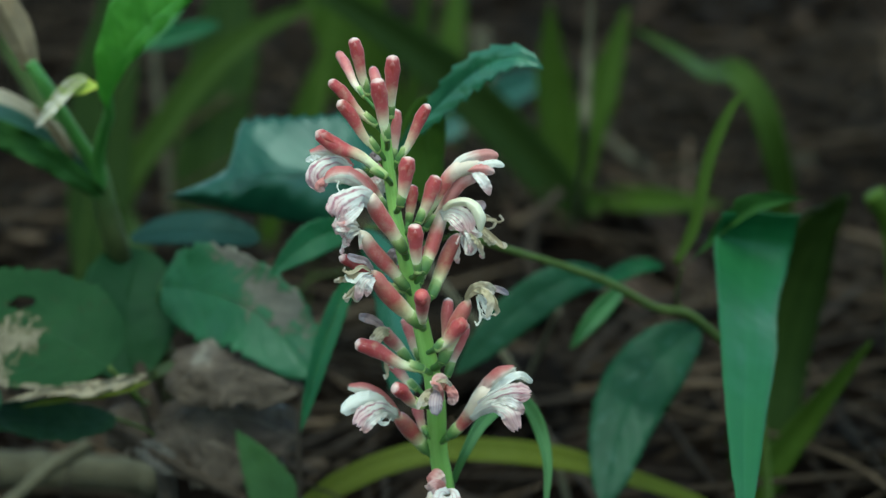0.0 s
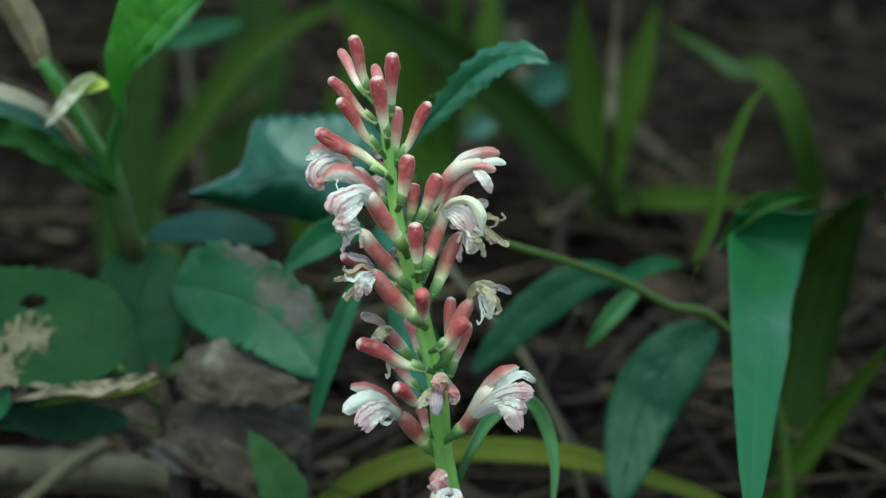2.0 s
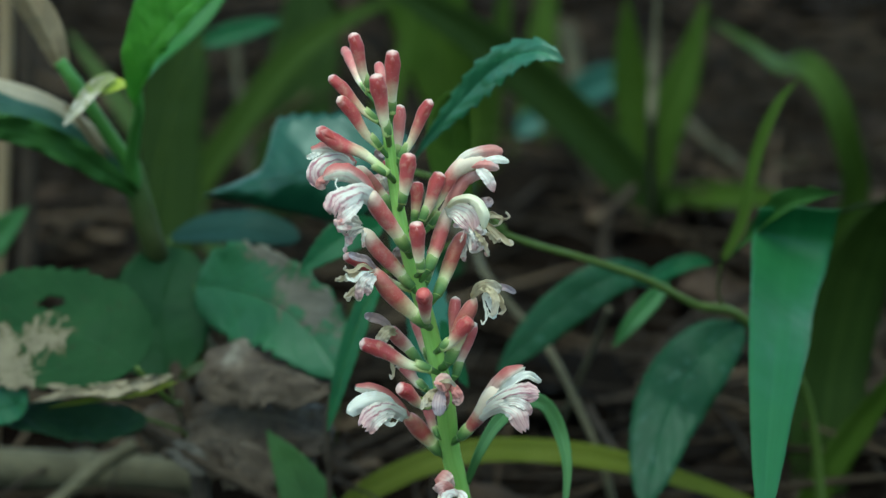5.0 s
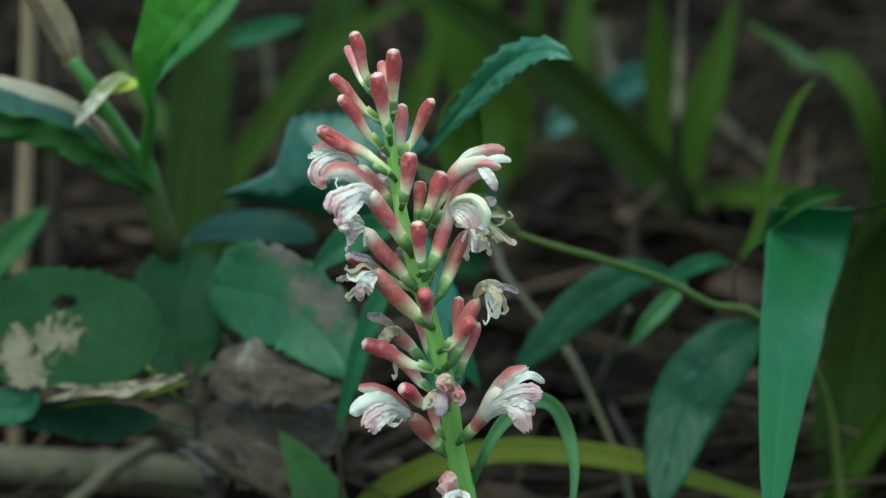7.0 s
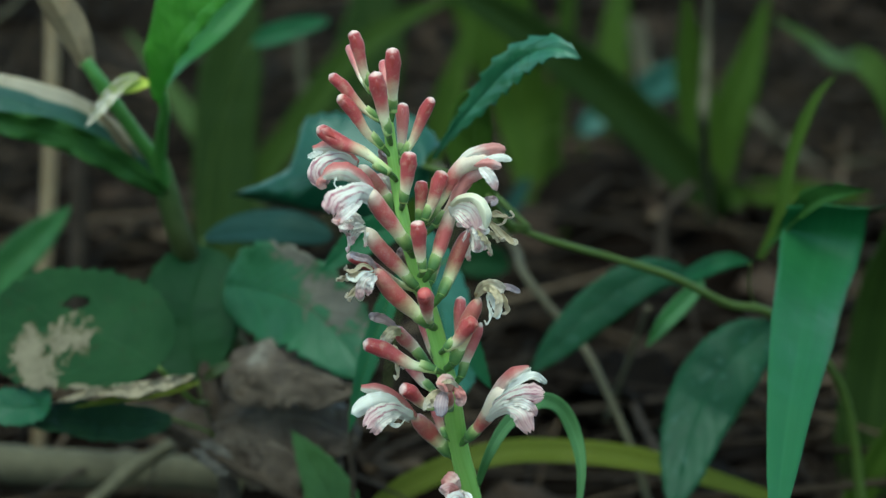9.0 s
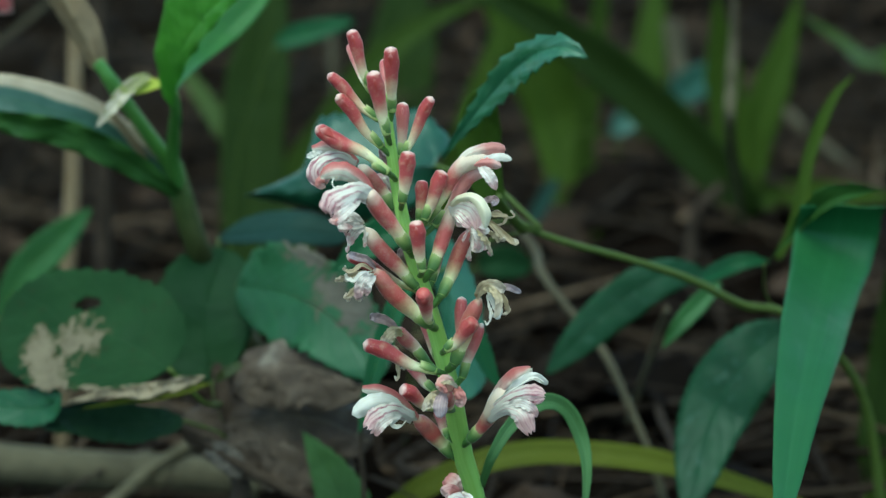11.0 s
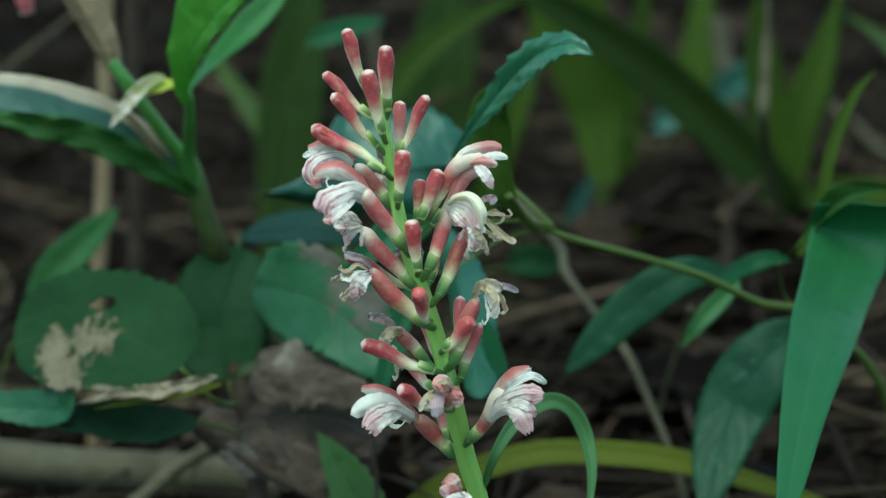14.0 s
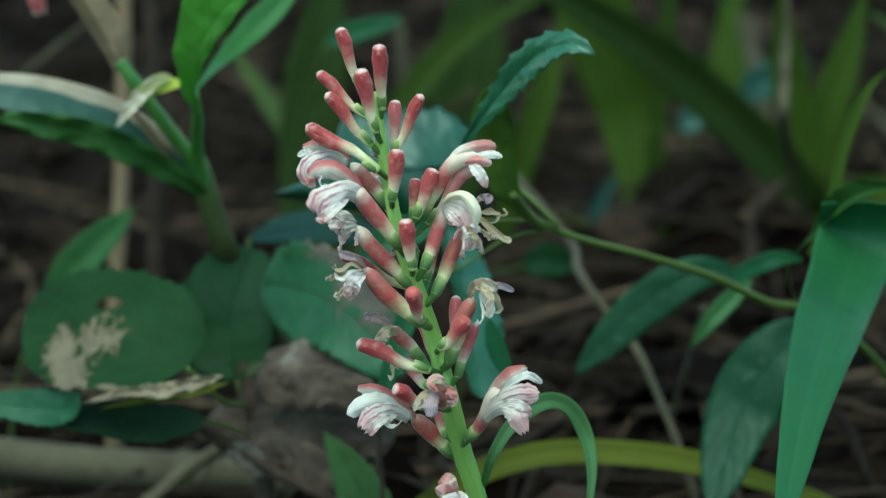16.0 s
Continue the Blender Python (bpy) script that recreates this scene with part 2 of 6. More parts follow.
M_BACK = leaf_material("leaf_underside", (0.060, 0.115, 0.016), (0.090, 0.165, 0.024), (0.13, 0.21, 0.05), 0.5, 8, shine=0.15, through=0.35)
# darker copy of the bluish leaf, with shade put into its colours
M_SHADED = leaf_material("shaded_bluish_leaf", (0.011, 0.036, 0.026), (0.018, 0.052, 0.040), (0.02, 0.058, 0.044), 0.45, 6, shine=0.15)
M_DRAB = leaf_material("drab_leaf", (0.032, 0.076, 0.022), (0.052, 0.115, 0.034), (0.07, 0.15, 0.06), 0.45, 8, shine=0.2)
M_VINE = blade_material("vine_stem", (0.065, 0.105, 0.018), (0.105, 0.155, 0.030), (0.14, 0.18, 0.045), 0.5, 6)
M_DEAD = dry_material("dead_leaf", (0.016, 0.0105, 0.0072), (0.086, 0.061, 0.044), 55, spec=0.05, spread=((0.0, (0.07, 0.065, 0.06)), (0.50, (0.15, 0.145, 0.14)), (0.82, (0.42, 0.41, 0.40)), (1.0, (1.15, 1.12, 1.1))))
M_RIM = dry_material("dry_rim", (0.17, 0.14, 0.09), (0.40, 0.34, 0.24), 120)
M_TWIG = dry_material("twig", (0.0185, 0.0135, 0.0095), (0.078, 0.060, 0.045), 120, spec=0.1)
M_CANE = dry_material("dead_cane", (0.046, 0.042, 0.024), (0.140, 0.128, 0.080), 42)
# near black: the shade under the plants is put into the soil colour
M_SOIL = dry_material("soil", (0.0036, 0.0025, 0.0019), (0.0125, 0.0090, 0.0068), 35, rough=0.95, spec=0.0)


def rotten_material():
    """Weathered dead leaf: brown and pale grey patches with dark rotten edges between them."""
    n = Nodes("grey_dead_leaf")
    big = n.noise(26, 5, 0.6, warp=0.6)
    col = n.ramp(big, (0.30, (0.030, 0.021, 0.014)), (0.42, (0.056, 0.042, 0.030)), (0.55, (0.092, 0.072, 0.054)), (0.63, (0.18, 0.164, 0.136)), (0.75, (0.106, 0.088, 0.067)))
    fine = n.noise(120, 8, 0.75)
    col = n.mix(n.ramp(fine, (0.36, (0.85,)), (0.58, (0,))), col, (0.035, 0.026, 0.02))
    side = n.calc("ABSOLUTE", n.calc("SUBTRACT", n.u, 0.5))
    col = n.mix(n.ramp(side, (0.0, (0.4,)), (0.03, (0,))), col, (0.2, 0.17, 0.13))
    return n.done(col, 0.75, n.noise(300, 5, 0.7), 0.5, 0.0015, 0.0, 0.25)


M_GREYDEAD = rotten_material()


def corolla_material(name, deep, mid, cream, tip=(0.72, 0.62, 0.55), at=(0.15, 0.28, 0.41, 0.54, 0.76), hold=None):
    """A flower tube: v runs from the calyx to the mouth."""
    n = Nodes(name)
    wob = n.calc("ADD", n.v, n.calc("MULTIPLY", n.calc("SUBTRACT", n.noise(500, 4), 0.5), 0.16))
    col = n.ramp(wob, (0.0, (0.30, 0.46, 0.12)), (at[0], (0.62, 0.70, 0.30)), (at[1], cream), (at[2], tuple(0.5 * (a + b) for a, b in zip(cream, mid))), (at[3], mid), *(((hold, mid),) if hold else ()), (at[4], deep), (0.93, deep), (0.985, tip))
    patch = n.noise(420, 5, 0.6)
    col = n.mix(n.ramp(patch, (0.5, (0,)), (0.72, (0.4,))), col, n.mix(0.5, col, cream))
    col = n.mix(n.ramp(n.noise(2600, 3, 0.6), (0.60, (0,)), (0.72, (0.35,))), col, tuple(0.6 * c + 0.3 for c in mid))
    col = n.mix(n.ramp(n.noise(300, 4), (0.5, (0,)), (0.75, (0.3,))), col, tuple(0.75 * c for c in deep))
    return n.done(col, 0.42, n.noise(1500, 3), 0.3, 0.0003, 0.10, 0.4, fuzz=0.20)


def reed_material():
    """A jointed stem: brown-olive old sheaths at its foot, green towards the top."""
    n = Nodes("reed_stem")
    v = n.calc("ADD", n.v, n.calc("MULTIPLY", n.calc("SUBTRACT", n.noise(60, 5), 0.5), 0.25))
    col = n.ramp(v, (0.0, (0.03, 0.030, 0.013)), (0.45, (0.040, 0.046, 0.014)), (0.66, (0.044, 0.066, 0.017)), (0.85, (0.060, 0.115, 0.025)), (1.0, (0.09, 0.20, 0.040)))
    col = n.mix(n.ramp(n.noise(220, 5, 0.65), (0.5, (0,)), (0.72, (0.5,))), col, (0.085, 0.105, 0.035))
    return n.done(col, 0.5, n.noise(300, 4), 0.3, 0.0008, 0.1, 0.3)


M_REED = reed_material()


def calyx_material():
    n = Nodes("calyx")
    v = n.calc("ADD", n.v, n.calc("MULTIPLY", n.calc("SUBTRACT", n.noise(700, 3), 0.5), 0.35))
    col = n.ramp(v, (0.0, (0.085, 0.19, 0.045)), (0.30, (0.085, 0.19, 0.048)), (0.55, (0.17, 0.29, 0.08)), (0.78, (0.36, 0.46, 0.16)), (0.98, (0.60, 0.67, 0.30)))
    return n.done(col, 0.5, n.noise(1500, 3), 0.25, 0.0003, 0.12, fuzz=0.2)


M_CALYX = calyx_material()
M_BUD = corolla_material("bud_corolla", (0.40, 0.055, 0.060), (0.49, 0.095, 0.095), (0.86, 0.85, 0.54), (0.74, 0.52, 0.47))
M_BUDRED = corolla_material("red_tipped_corolla", (0.40, 0.055, 0.060), (0.49, 0.095, 0.095), (0.86, 0.85, 0.54), (0.50, 0.10, 0.09))
M_PALEBUD = corolla_material("pale_corolla", (0.50, 0.11, 0.115), (0.58, 0.20, 0.19), (0.85, 0.80, 0.58))
M_TUBE = corolla_material("tube_corolla", (0.84, 0.70, 0.56), (0.50, 0.105, 0.100), (0.82, 0.82, 0.50), (0.88, 0.74, 0.62), (0.12, 0.22, 0.31, 0.40, 0.90), 0.66)
M_LONGTUBE = corolla_material("long_tube_corolla", (0.84, 0.70, 0.56), (0.50, 0.105, 0.100), (0.82, 0.82, 0.50), (0.88, 0.74, 0.62), (0.09, 0.15, 0.20, 0.26, 0.60), 0.40)
M_SPENT = corolla_material("spent_corolla", (0.48, 0.14, 0.12), (0.48, 0.095, 0.08), (0.78, 0.78, 0.42), (0.6, 0.4, 0.3), (0.16, 0.28, 0.42, 0.55, 0.80))


def petal_material(name, base, stripe, amount, lines=7.0, outer=None, flush=None, side=1.0, rim=0.72, start=0.0):
    """A petal with branching veins; outer: the tint of its rim; flush: the colour of one long side (side 1: u = 1)."""
    n = Nodes(name)
    spread = n.calc("MULTIPLY", n.calc("SUBTRACT", n.u, 0.5), lines)
    wav = n.calc("ADD", spread, n.calc("MULTIPLY", n.calc("SUBTRACT", n.noise(420, 3), 0.5), 0.9))
    line = n.ramp(n.calc("PINGPONG", wav, 0.5), (0.0, (1,)), (0.10, (0.75,)), (0.20, (0,)))
    fork = n.ramp(n.calc("PINGPONG", n.calc("MULTIPLY", wav, 2.0), 0.5), (0.0, (0.8,)), (0.16, (0,)))
    line = n.calc("MAXIMUM", line, n.calc("MULTIPLY", fork, n.ramp(n.v, (0.5, (0,)), (0.72, (1,)))))
    patchy = n.ramp(n.noise(620, 4), (0.34, (0.45,)), (0.60, (1,)))
    fade = n.ramp(n.v, (0.08, (0.1,)), (0.35, (1,)), (0.85, (0.95,)), (1.0, (0.35,)))
    col = n.mix(n.ramp(n.noise(260, 5, 0.6), (0.35, (0,)), (0.7, (0.35,))), base, tuple(c * k for c, k in zip(base, (0.92, 0.90, 0.74))))
    if outer:
        col = n.mix(n.ramp(n.calc("ADD", n.v, n.calc("MULTIPLY", n.noise(300, 3), 0.3)), (rim, (0,)), (min(1.0, rim + 0.28), (0.75,))), col, outer)
    if flush:
        across = n.calc("ADD", n.u if side > 0 else n.calc("SUBTRACT", 1.0, n.u), n.calc("MULTIPLY", n.calc("SUBTRACT", n.noise(330, 5, 0.6), 0.5), 0.45))
        band = n.calc("MULTIPLY", n.ramp(across, (0.42, (0,)), (0.62, (0.8,)), (0.85, (1,))), n.ramp(n.v, (start, (0.25 if start else 1.0,)), (start + 0.3, (1,))))
        col = n.mix(band, col, flush)
    col = n.mix(n.calc("MULTIPLY", n.calc("MULTIPLY", n.calc("MULTIPLY", line, fade), patchy), amount), col, stripe)
    return n.done(col, 0.5, n.calc("ADD", n.calc("ADD", n.noise(1400, 4), n.noise(520, 4, 0.6)), n.calc("MULTIPLY", line, 0.15)), 0.22, 0.0004, 0.35, 0.35, fuzz=0.05)


ROSE, BLUSH = (0.56, 0.16, 0.15), (0.72, 0.42, 0.42)
M_LIP = petal_material("striped_petal", (0.83, 0.80, 0.755), (0.46, 0.14, 0.19), 0.48, 4, BLUSH)
M_FAN = petal_material("fan_petal", (0.83, 0.80, 0.755), (0.36, 0.07, 0.13), 0.92, 3, (0.74, 0.46, 0.47))
M_HOOD = petal_material("cream_petal", (0.86, 0.86, 0.81), (0.70, 0.45, 0.42), 0.22)
M_CREAM = petal_material("yellowish_petal", (0.86, 0.84, 0.68), (0.7, 0.5, 0.4), 0.08)
M_HELM = petal_material("red_backed_petal", (0.83, 0.80, 0.70), (0.5, 0.16, 0.16), 0.32, 4, flush=ROSE, side=1.0)
M_HELMOTHER = petal_material("red_backed_petal_other_side", (0.83, 0.80, 0.70), (0.5, 0.16, 0.16), 0.32, 4, flush=ROSE, side=-1.0, start=0.35)
M_REDHOOD = petal_material("red_ended_petal", (0.82, 0.79, 0.70), (0.5, 0.12, 0.12), 0.3, 4, outer=(0.52, 0.12, 0.115), rim=0.50)
M_PINK = petal_material("pink_petal", (0.82, 0.62, 0.54), (0.55, 0.16, 0.15), 0.4, 3, (0.56, 0.14, 0.13))
M_ROSE = petal_material("rose_petal", (0.68, 0.30, 0.28), (0.5, 0.12, 0.12), 0.4, 3, (0.84, 0.66, 0.62))
M_WITHER = petal_material("withered_petal", (0.60, 0.52, 0.35), (0.34, 0.17, 0.14), 0.5, 4, (0.76, 0.70, 0.60))
M_MAUVE = petal_material("mauve_petal", (0.50, 0.38, 0.38), (0.24, 0.12, 0.17), 0.6, 5, (0.50, 0.44, 0.48))


# ---- builders ----
def spline(points, n):
    """n points on a smooth curve through the given ones."""
    p = [Vector(q) for q in points]
    if len(p) == 2:
        return [p[0].lerp(p[1], i / (n - 1)) for i in range(n)]
    p = [2 * p[0] - p[1], *p, 2 * p[-1] - p[-2]]
    segs, out = len(p) - 3, []
    for i in range(n):
        f = i / (n - 1) * segs
        k = min(int(f), segs - 1)
        t, (a, b, c, d) = f - k, p[k:k + 4]
        out.append(0.5 * (2 * b + t * (c - a) + t * t * (2 * a - 5 * b + 4 * c - d) + t ** 3 * (3 * b - a - 3 * c + d)))
    return out


def part(name, bm, material, parent=None, label=""):
    """Links a bmesh as one mesh object, under a thing or a part of it."""
    me = bpy.data.meshes.new(name)
    for f in bm.faces:
        f.smooth = True
    bm.to_mesh(me)
    bm.free()
    me.materials.append(material)
    ob = new(name, me)
    if parent is not None:
        ob.parent = parent
        if parent.type == "EMPTY":
            ob.matrix_parent_inverse = Matrix.Translation(-parent.location)
    if label:
        tagged(ob, label)
    return ob


def thing(name, place, label, category, group=""):
    e = new(name)
    e.empty_display_size = 0.01
    e.location = place
    return tagged(e, label, category, group)


FACE = (0.0, -0.95, 0.30)


def frames_along(pts, up, twist=0.0):
    """Tangent, side and normal at each point; the normal leans to up, and turns by twist degrees on the way."""
    out, n = [], len(pts)
    for i in range(n):
        t = (pts[min(i + 1, n - 1)] - pts[max(i - 1, 0)]).normalized()
        u = Vector(up)
        s = t.cross(u)
        if s.length < 1e-3:
            s = t.cross(Vector((0.3, 0.5, 0.8)))
        s.normalize()
        if twist:
            s = Matrix.Rotation(radians(twist * i / (n - 1)), 3, t) @ s
        out.append((t, s, s.cross(t).normalized()))
    return out


def oval(a, b):
    """A width profile with its widest place at a / (a + b) of the length."""
    top = (a / (a + b)) ** a * (b / (a + b)) ** b
    return lambda v: max(0.0, v) ** a * max(0.0, 1 - v) ** b / top


def strap(v):
    return min(1.0, 0.55 + 2.2 * v) * min(1.0, (1 - v) * 2.6 + 0.02) ** 0.75


def lamina(points, half, up=FACE, shape=None, fold=0.18, droop=0.0, ripple=0.0, teeth=0, tooth=0.06, rows=36, cols=10, thick=0.0003, twist=0.0, seed=0, hole=None, frill=0.0, crumple=0.035, ragged=0.02, lobes=0, sides=(1.0, 1.0), quilt=0.0, pleat=0.0):
    """A leaf or petal of two skins round a curved midrib. half: half its width; fold: how far the halves rise from
    the midrib; teeth: saw teeth a side; hole(u, v): where it is eaten through; frill: wavy rim;
    lobes: rounded lobes along its far end; sides: factors on the widths of the two halves, or functions of the length; quilt: how far the
    blade swells between its side veins; pleat: depth of the lengthwise pleats of a petal."""
    shape = shape or oval(0.75, 0.9)
    bm = bmesh.new()
    uv = bm.loops.layers.uv.new("UVMap")
    pts = spline(points, rows + 1)
    fr = frames_along(pts, up, twist)
    rnd = random.Random(seed)
    ph = [rnd.uniform(0, 6.3) for _ in range(4)]
    skins = []
    for side in (0, 1):
        grid = []
        for i, (c, (t, s, nn)) in enumerate(zip(pts, fr)):
            v = i / rows
            w0 = half * shape(v)
            row = []
            for j in range(cols + 1):
                q = 2 * j / cols - 1
                k = sides[0 if q < 0 else 1]
                w = w0 * (k(v) if callable(k) else k)
                if teeth:
                    saw = (v * teeth + (0.35 if q > 0 else 0)) % 1.0
                    w *= 1 - tooth * saw * min(1, abs(q) ** 6)
                a = abs(q)
                if ragged:
                    edge = noise.noise(Vector((v * 13, math.copysign(3.0, q), seed * 1.7))) + 0.6 * noise.noise(Vector((v * 31, math.copysign(5.0, q), seed * 2.3)))
                    w *= 1 + ragged * a * a * edge
                h = fold * a * w0 + droop * a * a * w0
                h += ripple * half * (math.sin(7 * v + ph[0] + 1.5 * q) * 0.5 + math.sin(15 * v + ph[1] - 3 * q) * 0.28) * (0.3 + a)
                if pleat:
                    h += pleat * half * math.sin(q * 13 + 2 * math.sin(5 * v + ph[3])) * v
                if quilt:
                    h += quilt * half * math.sin(math.pi * a) * abs(math.sin(math.pi * (v * 7 - a * 1.6)))
                if frill:
                    h += frill * half * a ** 3 * math.sin(v * 30 + ph[2] + q * 2)
                if crumple:
                    flat = c + s * (q * w)
                    h += crumple * half * (noise.noise(flat * (1.6 / half) + Vector((seed, 0, 0))) + 0.5 * noise.noise(flat * (4.5 / half)))
                bend = nn * (h - side * thick)
                fall = t * ((frill * half * 0.6 * math.sin(q * 9 + ph[3]) + 3 * ragged * half * noise.noise(Vector((q * 4.2, seed * 1.3, 7)))) * v * v if frill else 0.0)
                if lobes:
                    fall = fall + t * half * 0.24 * (abs(math.sin(math.pi * lobes * (q + 1) / 2)) - 0.4) * v ** 4
                row.append(bm.verts.new(c + s * (q * w) + bend + fall))
            grid.append(row)
        skins.append(grid)
    gone = set()
    if hole:
        for i in range(rows):
            for j in range(cols):
                if hole((j + 0.5) / cols, (i + 0.5) / rows):
                    gone.add((i, j))

    def face(vs, cs):
        f = bm.faces.new(vs)
        for l, c in zip(f.loops, cs):
            l[uv].uv = c

    for i in range(rows):
        for j in range(cols):
            if (i, j) in gone:
                continue
            cs = [(j / cols, i / rows), ((j + 1) / cols, i / rows), ((j + 1) / cols, (i + 1) / rows), (j / cols, (i + 1) / rows)]
            ix = [(i, j), (i, j + 1), (i + 1, j + 1), (i + 1, j)]
            face([skins[0][a][b] for a, b in ix], cs)
            face([skins[1][a][b] for a, b in reversed(ix)], cs[::-1])
            for k, (di, dj) in enumerate(((-1, 0), (0, 1), (1, 0), (0, -1))):
                a, b = i + di, j + dj
                if not (0 <= a < rows and 0 <= b < cols) or (a, b) in gone:
                    p, q = ix[k], ix[(k + 1) % 4]
                    face([skins[0][q[0]][q[1]], skins[0][p[0]][p[1]], skins[1][p[0]][p[1]], skins[1][q[0]][q[1]]], [cs[(k + 1) % 4], cs[k], cs[k], cs[(k + 1) % 4]])
    return bm


def tube(points, radius, rows=20, sides=12, flat=1.0, up=FACE, open_end=False, wobble=0.0, seed=0):
    """A round stem or bud; radius: a number or a function of v."""
    rad = radius if callable(radius) else (lambda v: radius)
    bm = bmesh.new()
    uv = bm.loops.layers.uv.new("UVMap")
    pts = spline(points, rows + 1)
    fr = frames_along(pts, up)
    rnd = random.Random(seed)
    ph = [rnd.uniform(0, 6.3) for _ in range(3)]
    grid = []
    for i, (c, (t, s, nn)) in enumerate(zip(pts, fr)):
        v = i / rows
        row = []
        for j in range(sides):
            a = 2 * math.pi * j / sides
            r = max(1e-5, rad(v)) * (1 + wobble * (math.sin(9 * v + ph[0] + a) + 0.6 * math.sin(23 * v + ph[1] - 2 * a)))
            row.append(bm.verts.new(c + s * (math.cos(a) * r) + nn * (math.sin(a) * r * flat)))
        grid.append(row)
    for i in range(rows):
        for j in range(sides):
            k = (j + 1) % sides
            f = bm.faces.new([grid[i][j], grid[i][k], grid[i + 1][k], grid[i + 1][j]])
            for l, (b, a) in zip(f.loops, ((j, i), (j + 1, i), (j + 1, i + 1), (j, i + 1))):
                l[uv].uv = (b / sides, a / rows)
    ends = [(grid[0][::-1], 0.0)] + ([] if open_end else [(grid[-1], 1.0)])
    for ring, v in ends:
        f = bm.faces.new(ring)
        for l in f.loops:
            l[uv].uv = (0.5, v)
    return bm


def lerp3(a, b, t, lift=0.0):
    p = Vector(a).lerp(Vector(b), t)
    return p + Vector((0, 0, lift))


# ---- ground ----
def ground_height(x, y):
    p = Vector((x * 9, y * 9, 0.0))
    slope = -0.024 - 0.03 * max(-0.3, min(0.75, y))
    slope += 0.035 * math.exp(-((x - 0.107) ** 2 + (y - 0.59) ** 2) / 0.0050)
    slope += 0.050 * math.exp(-((x + 0.046) / 0.026) ** 2 - ((y - 0.20) / 0.035) ** 2)
    near = max(0.0, 1 - max(0.0, (x * x + y * y) ** 0.5 - 2.5) / 2.0)
    return slope + (0.010 * noise.noise(p) + 0.005 * noise.noise(p * 3.1) + 0.003 * noise.noise(p * 8.0)) * near


def build_ground():
    bm = bmesh.new()
    uv = bm.loops.layers.uv.new("UVMap")
    steps = [0.0]
    while steps[-1] < 900:
        steps.append(steps[-1] + max(0.008, steps[-1] * 0.035 - 0.02))
    line = [-s for s in reversed(steps[1:])] + steps
    grid = [[bm.verts.new((x, y + 0.4, ground_height(x, y + 0.4))) for x in line] for y in line]
    for i in range(len(line) - 1):
        for j in range(len(line) - 1):
            f = bm.faces.new((grid[i][j], grid[i][j + 1], grid[i + 1][j + 1], grid[i + 1][j]))
            for l in f.loops:
                l[uv].uv = (0.0, 0.0)
    return tagged(part("ground", bm, M_SOIL), "forest soil under dead leaves and twigs, darkened for shade", "ground", kind="structure")


build_ground()


# ---- the flowering herb in front ----
spike = thing("flower_spike", (0.0077, 0.0514, -0.0244), "upright green flower spike with red-and-cream tubular blossoms and buds", "flower spike")
AXIS = [(-0.0114, 0.0026, 0.1577), (-0.0107, 0.0025, 0.1490), (-0.0090, 0.0025, 0.1364), (-0.0068, 0.0008, 0.1254), (-0.0036, 0.0030, 0.1133), (-0.0006, 0.0061, 0.1007), (0.0019, 0.0062, 0.0888), (0.0037, 0.0165, 0.0720), (0.0064, 0.0216, 0.0592), (0.0087, 0.0303, 0.0362), (0.0077, 0.0514, -0.0244)]
part("stem", tube(AXIS, lambda v: 0.00099 + (0.00223 - 0.00099) * min(1, v * 1.6), 60, 14, wobble=0.04), M_STEM, spike, "fresh green ribbed stem")

SPINE = spline(AXIS, 160)


def calyx(owner, base, way, r, long=0.0034):
    """A small green cup round the foot of a blossom, its rim in five shallow lobes."""
    b, d = Vector(base), Vector(way).normalized()
    bm = tube([b - d * r * 0.6, b + d * long * 0.5, b + d * long], lambda v: r * (0.72 + 0.26 * math.sin(min(1, v * 1.4) * 1.5)) * min(1, 0.35 + 3.2 * v) * (1 - 0.09 * (max(0, v - 0.6) / 0.4) ** 1.5), 10, 15, open_end=True)
    a = d.cross(Vector((0.3, 0.9, 0.1))).normalized()
    c = d.cross(a)
    for v in bm.verts:
        q = v.co - b
        k = max(0.0, q.dot(d) / long - 0.6) / 0.4
        v.co += d * r * 0.16 * k * math.cos(5 * math.atan2(q.dot(a), q.dot(c)))
    low = min(SPINE, key=lambda p: abs(p.z - b.z + 0.0030))
    if (low - b).length > 0.0015:
        part("pedicel", tube([b + d * r * 0.5, b.lerp(low, 0.45) - d * r * 0.4, low], lambda v: r * (0.62 - 0.16 * v), 8, 10), M_PEDICEL, owner)
    return part("calyx", bm, M_CALYX, owner)


def bract(owner, base, tip, half):
    return part("bract", lamina([base, lerp3(base, tip, 0.5, -0.0004), tip], half, rows=10, cols=4, fold=0.4), M_CALYX, owner)


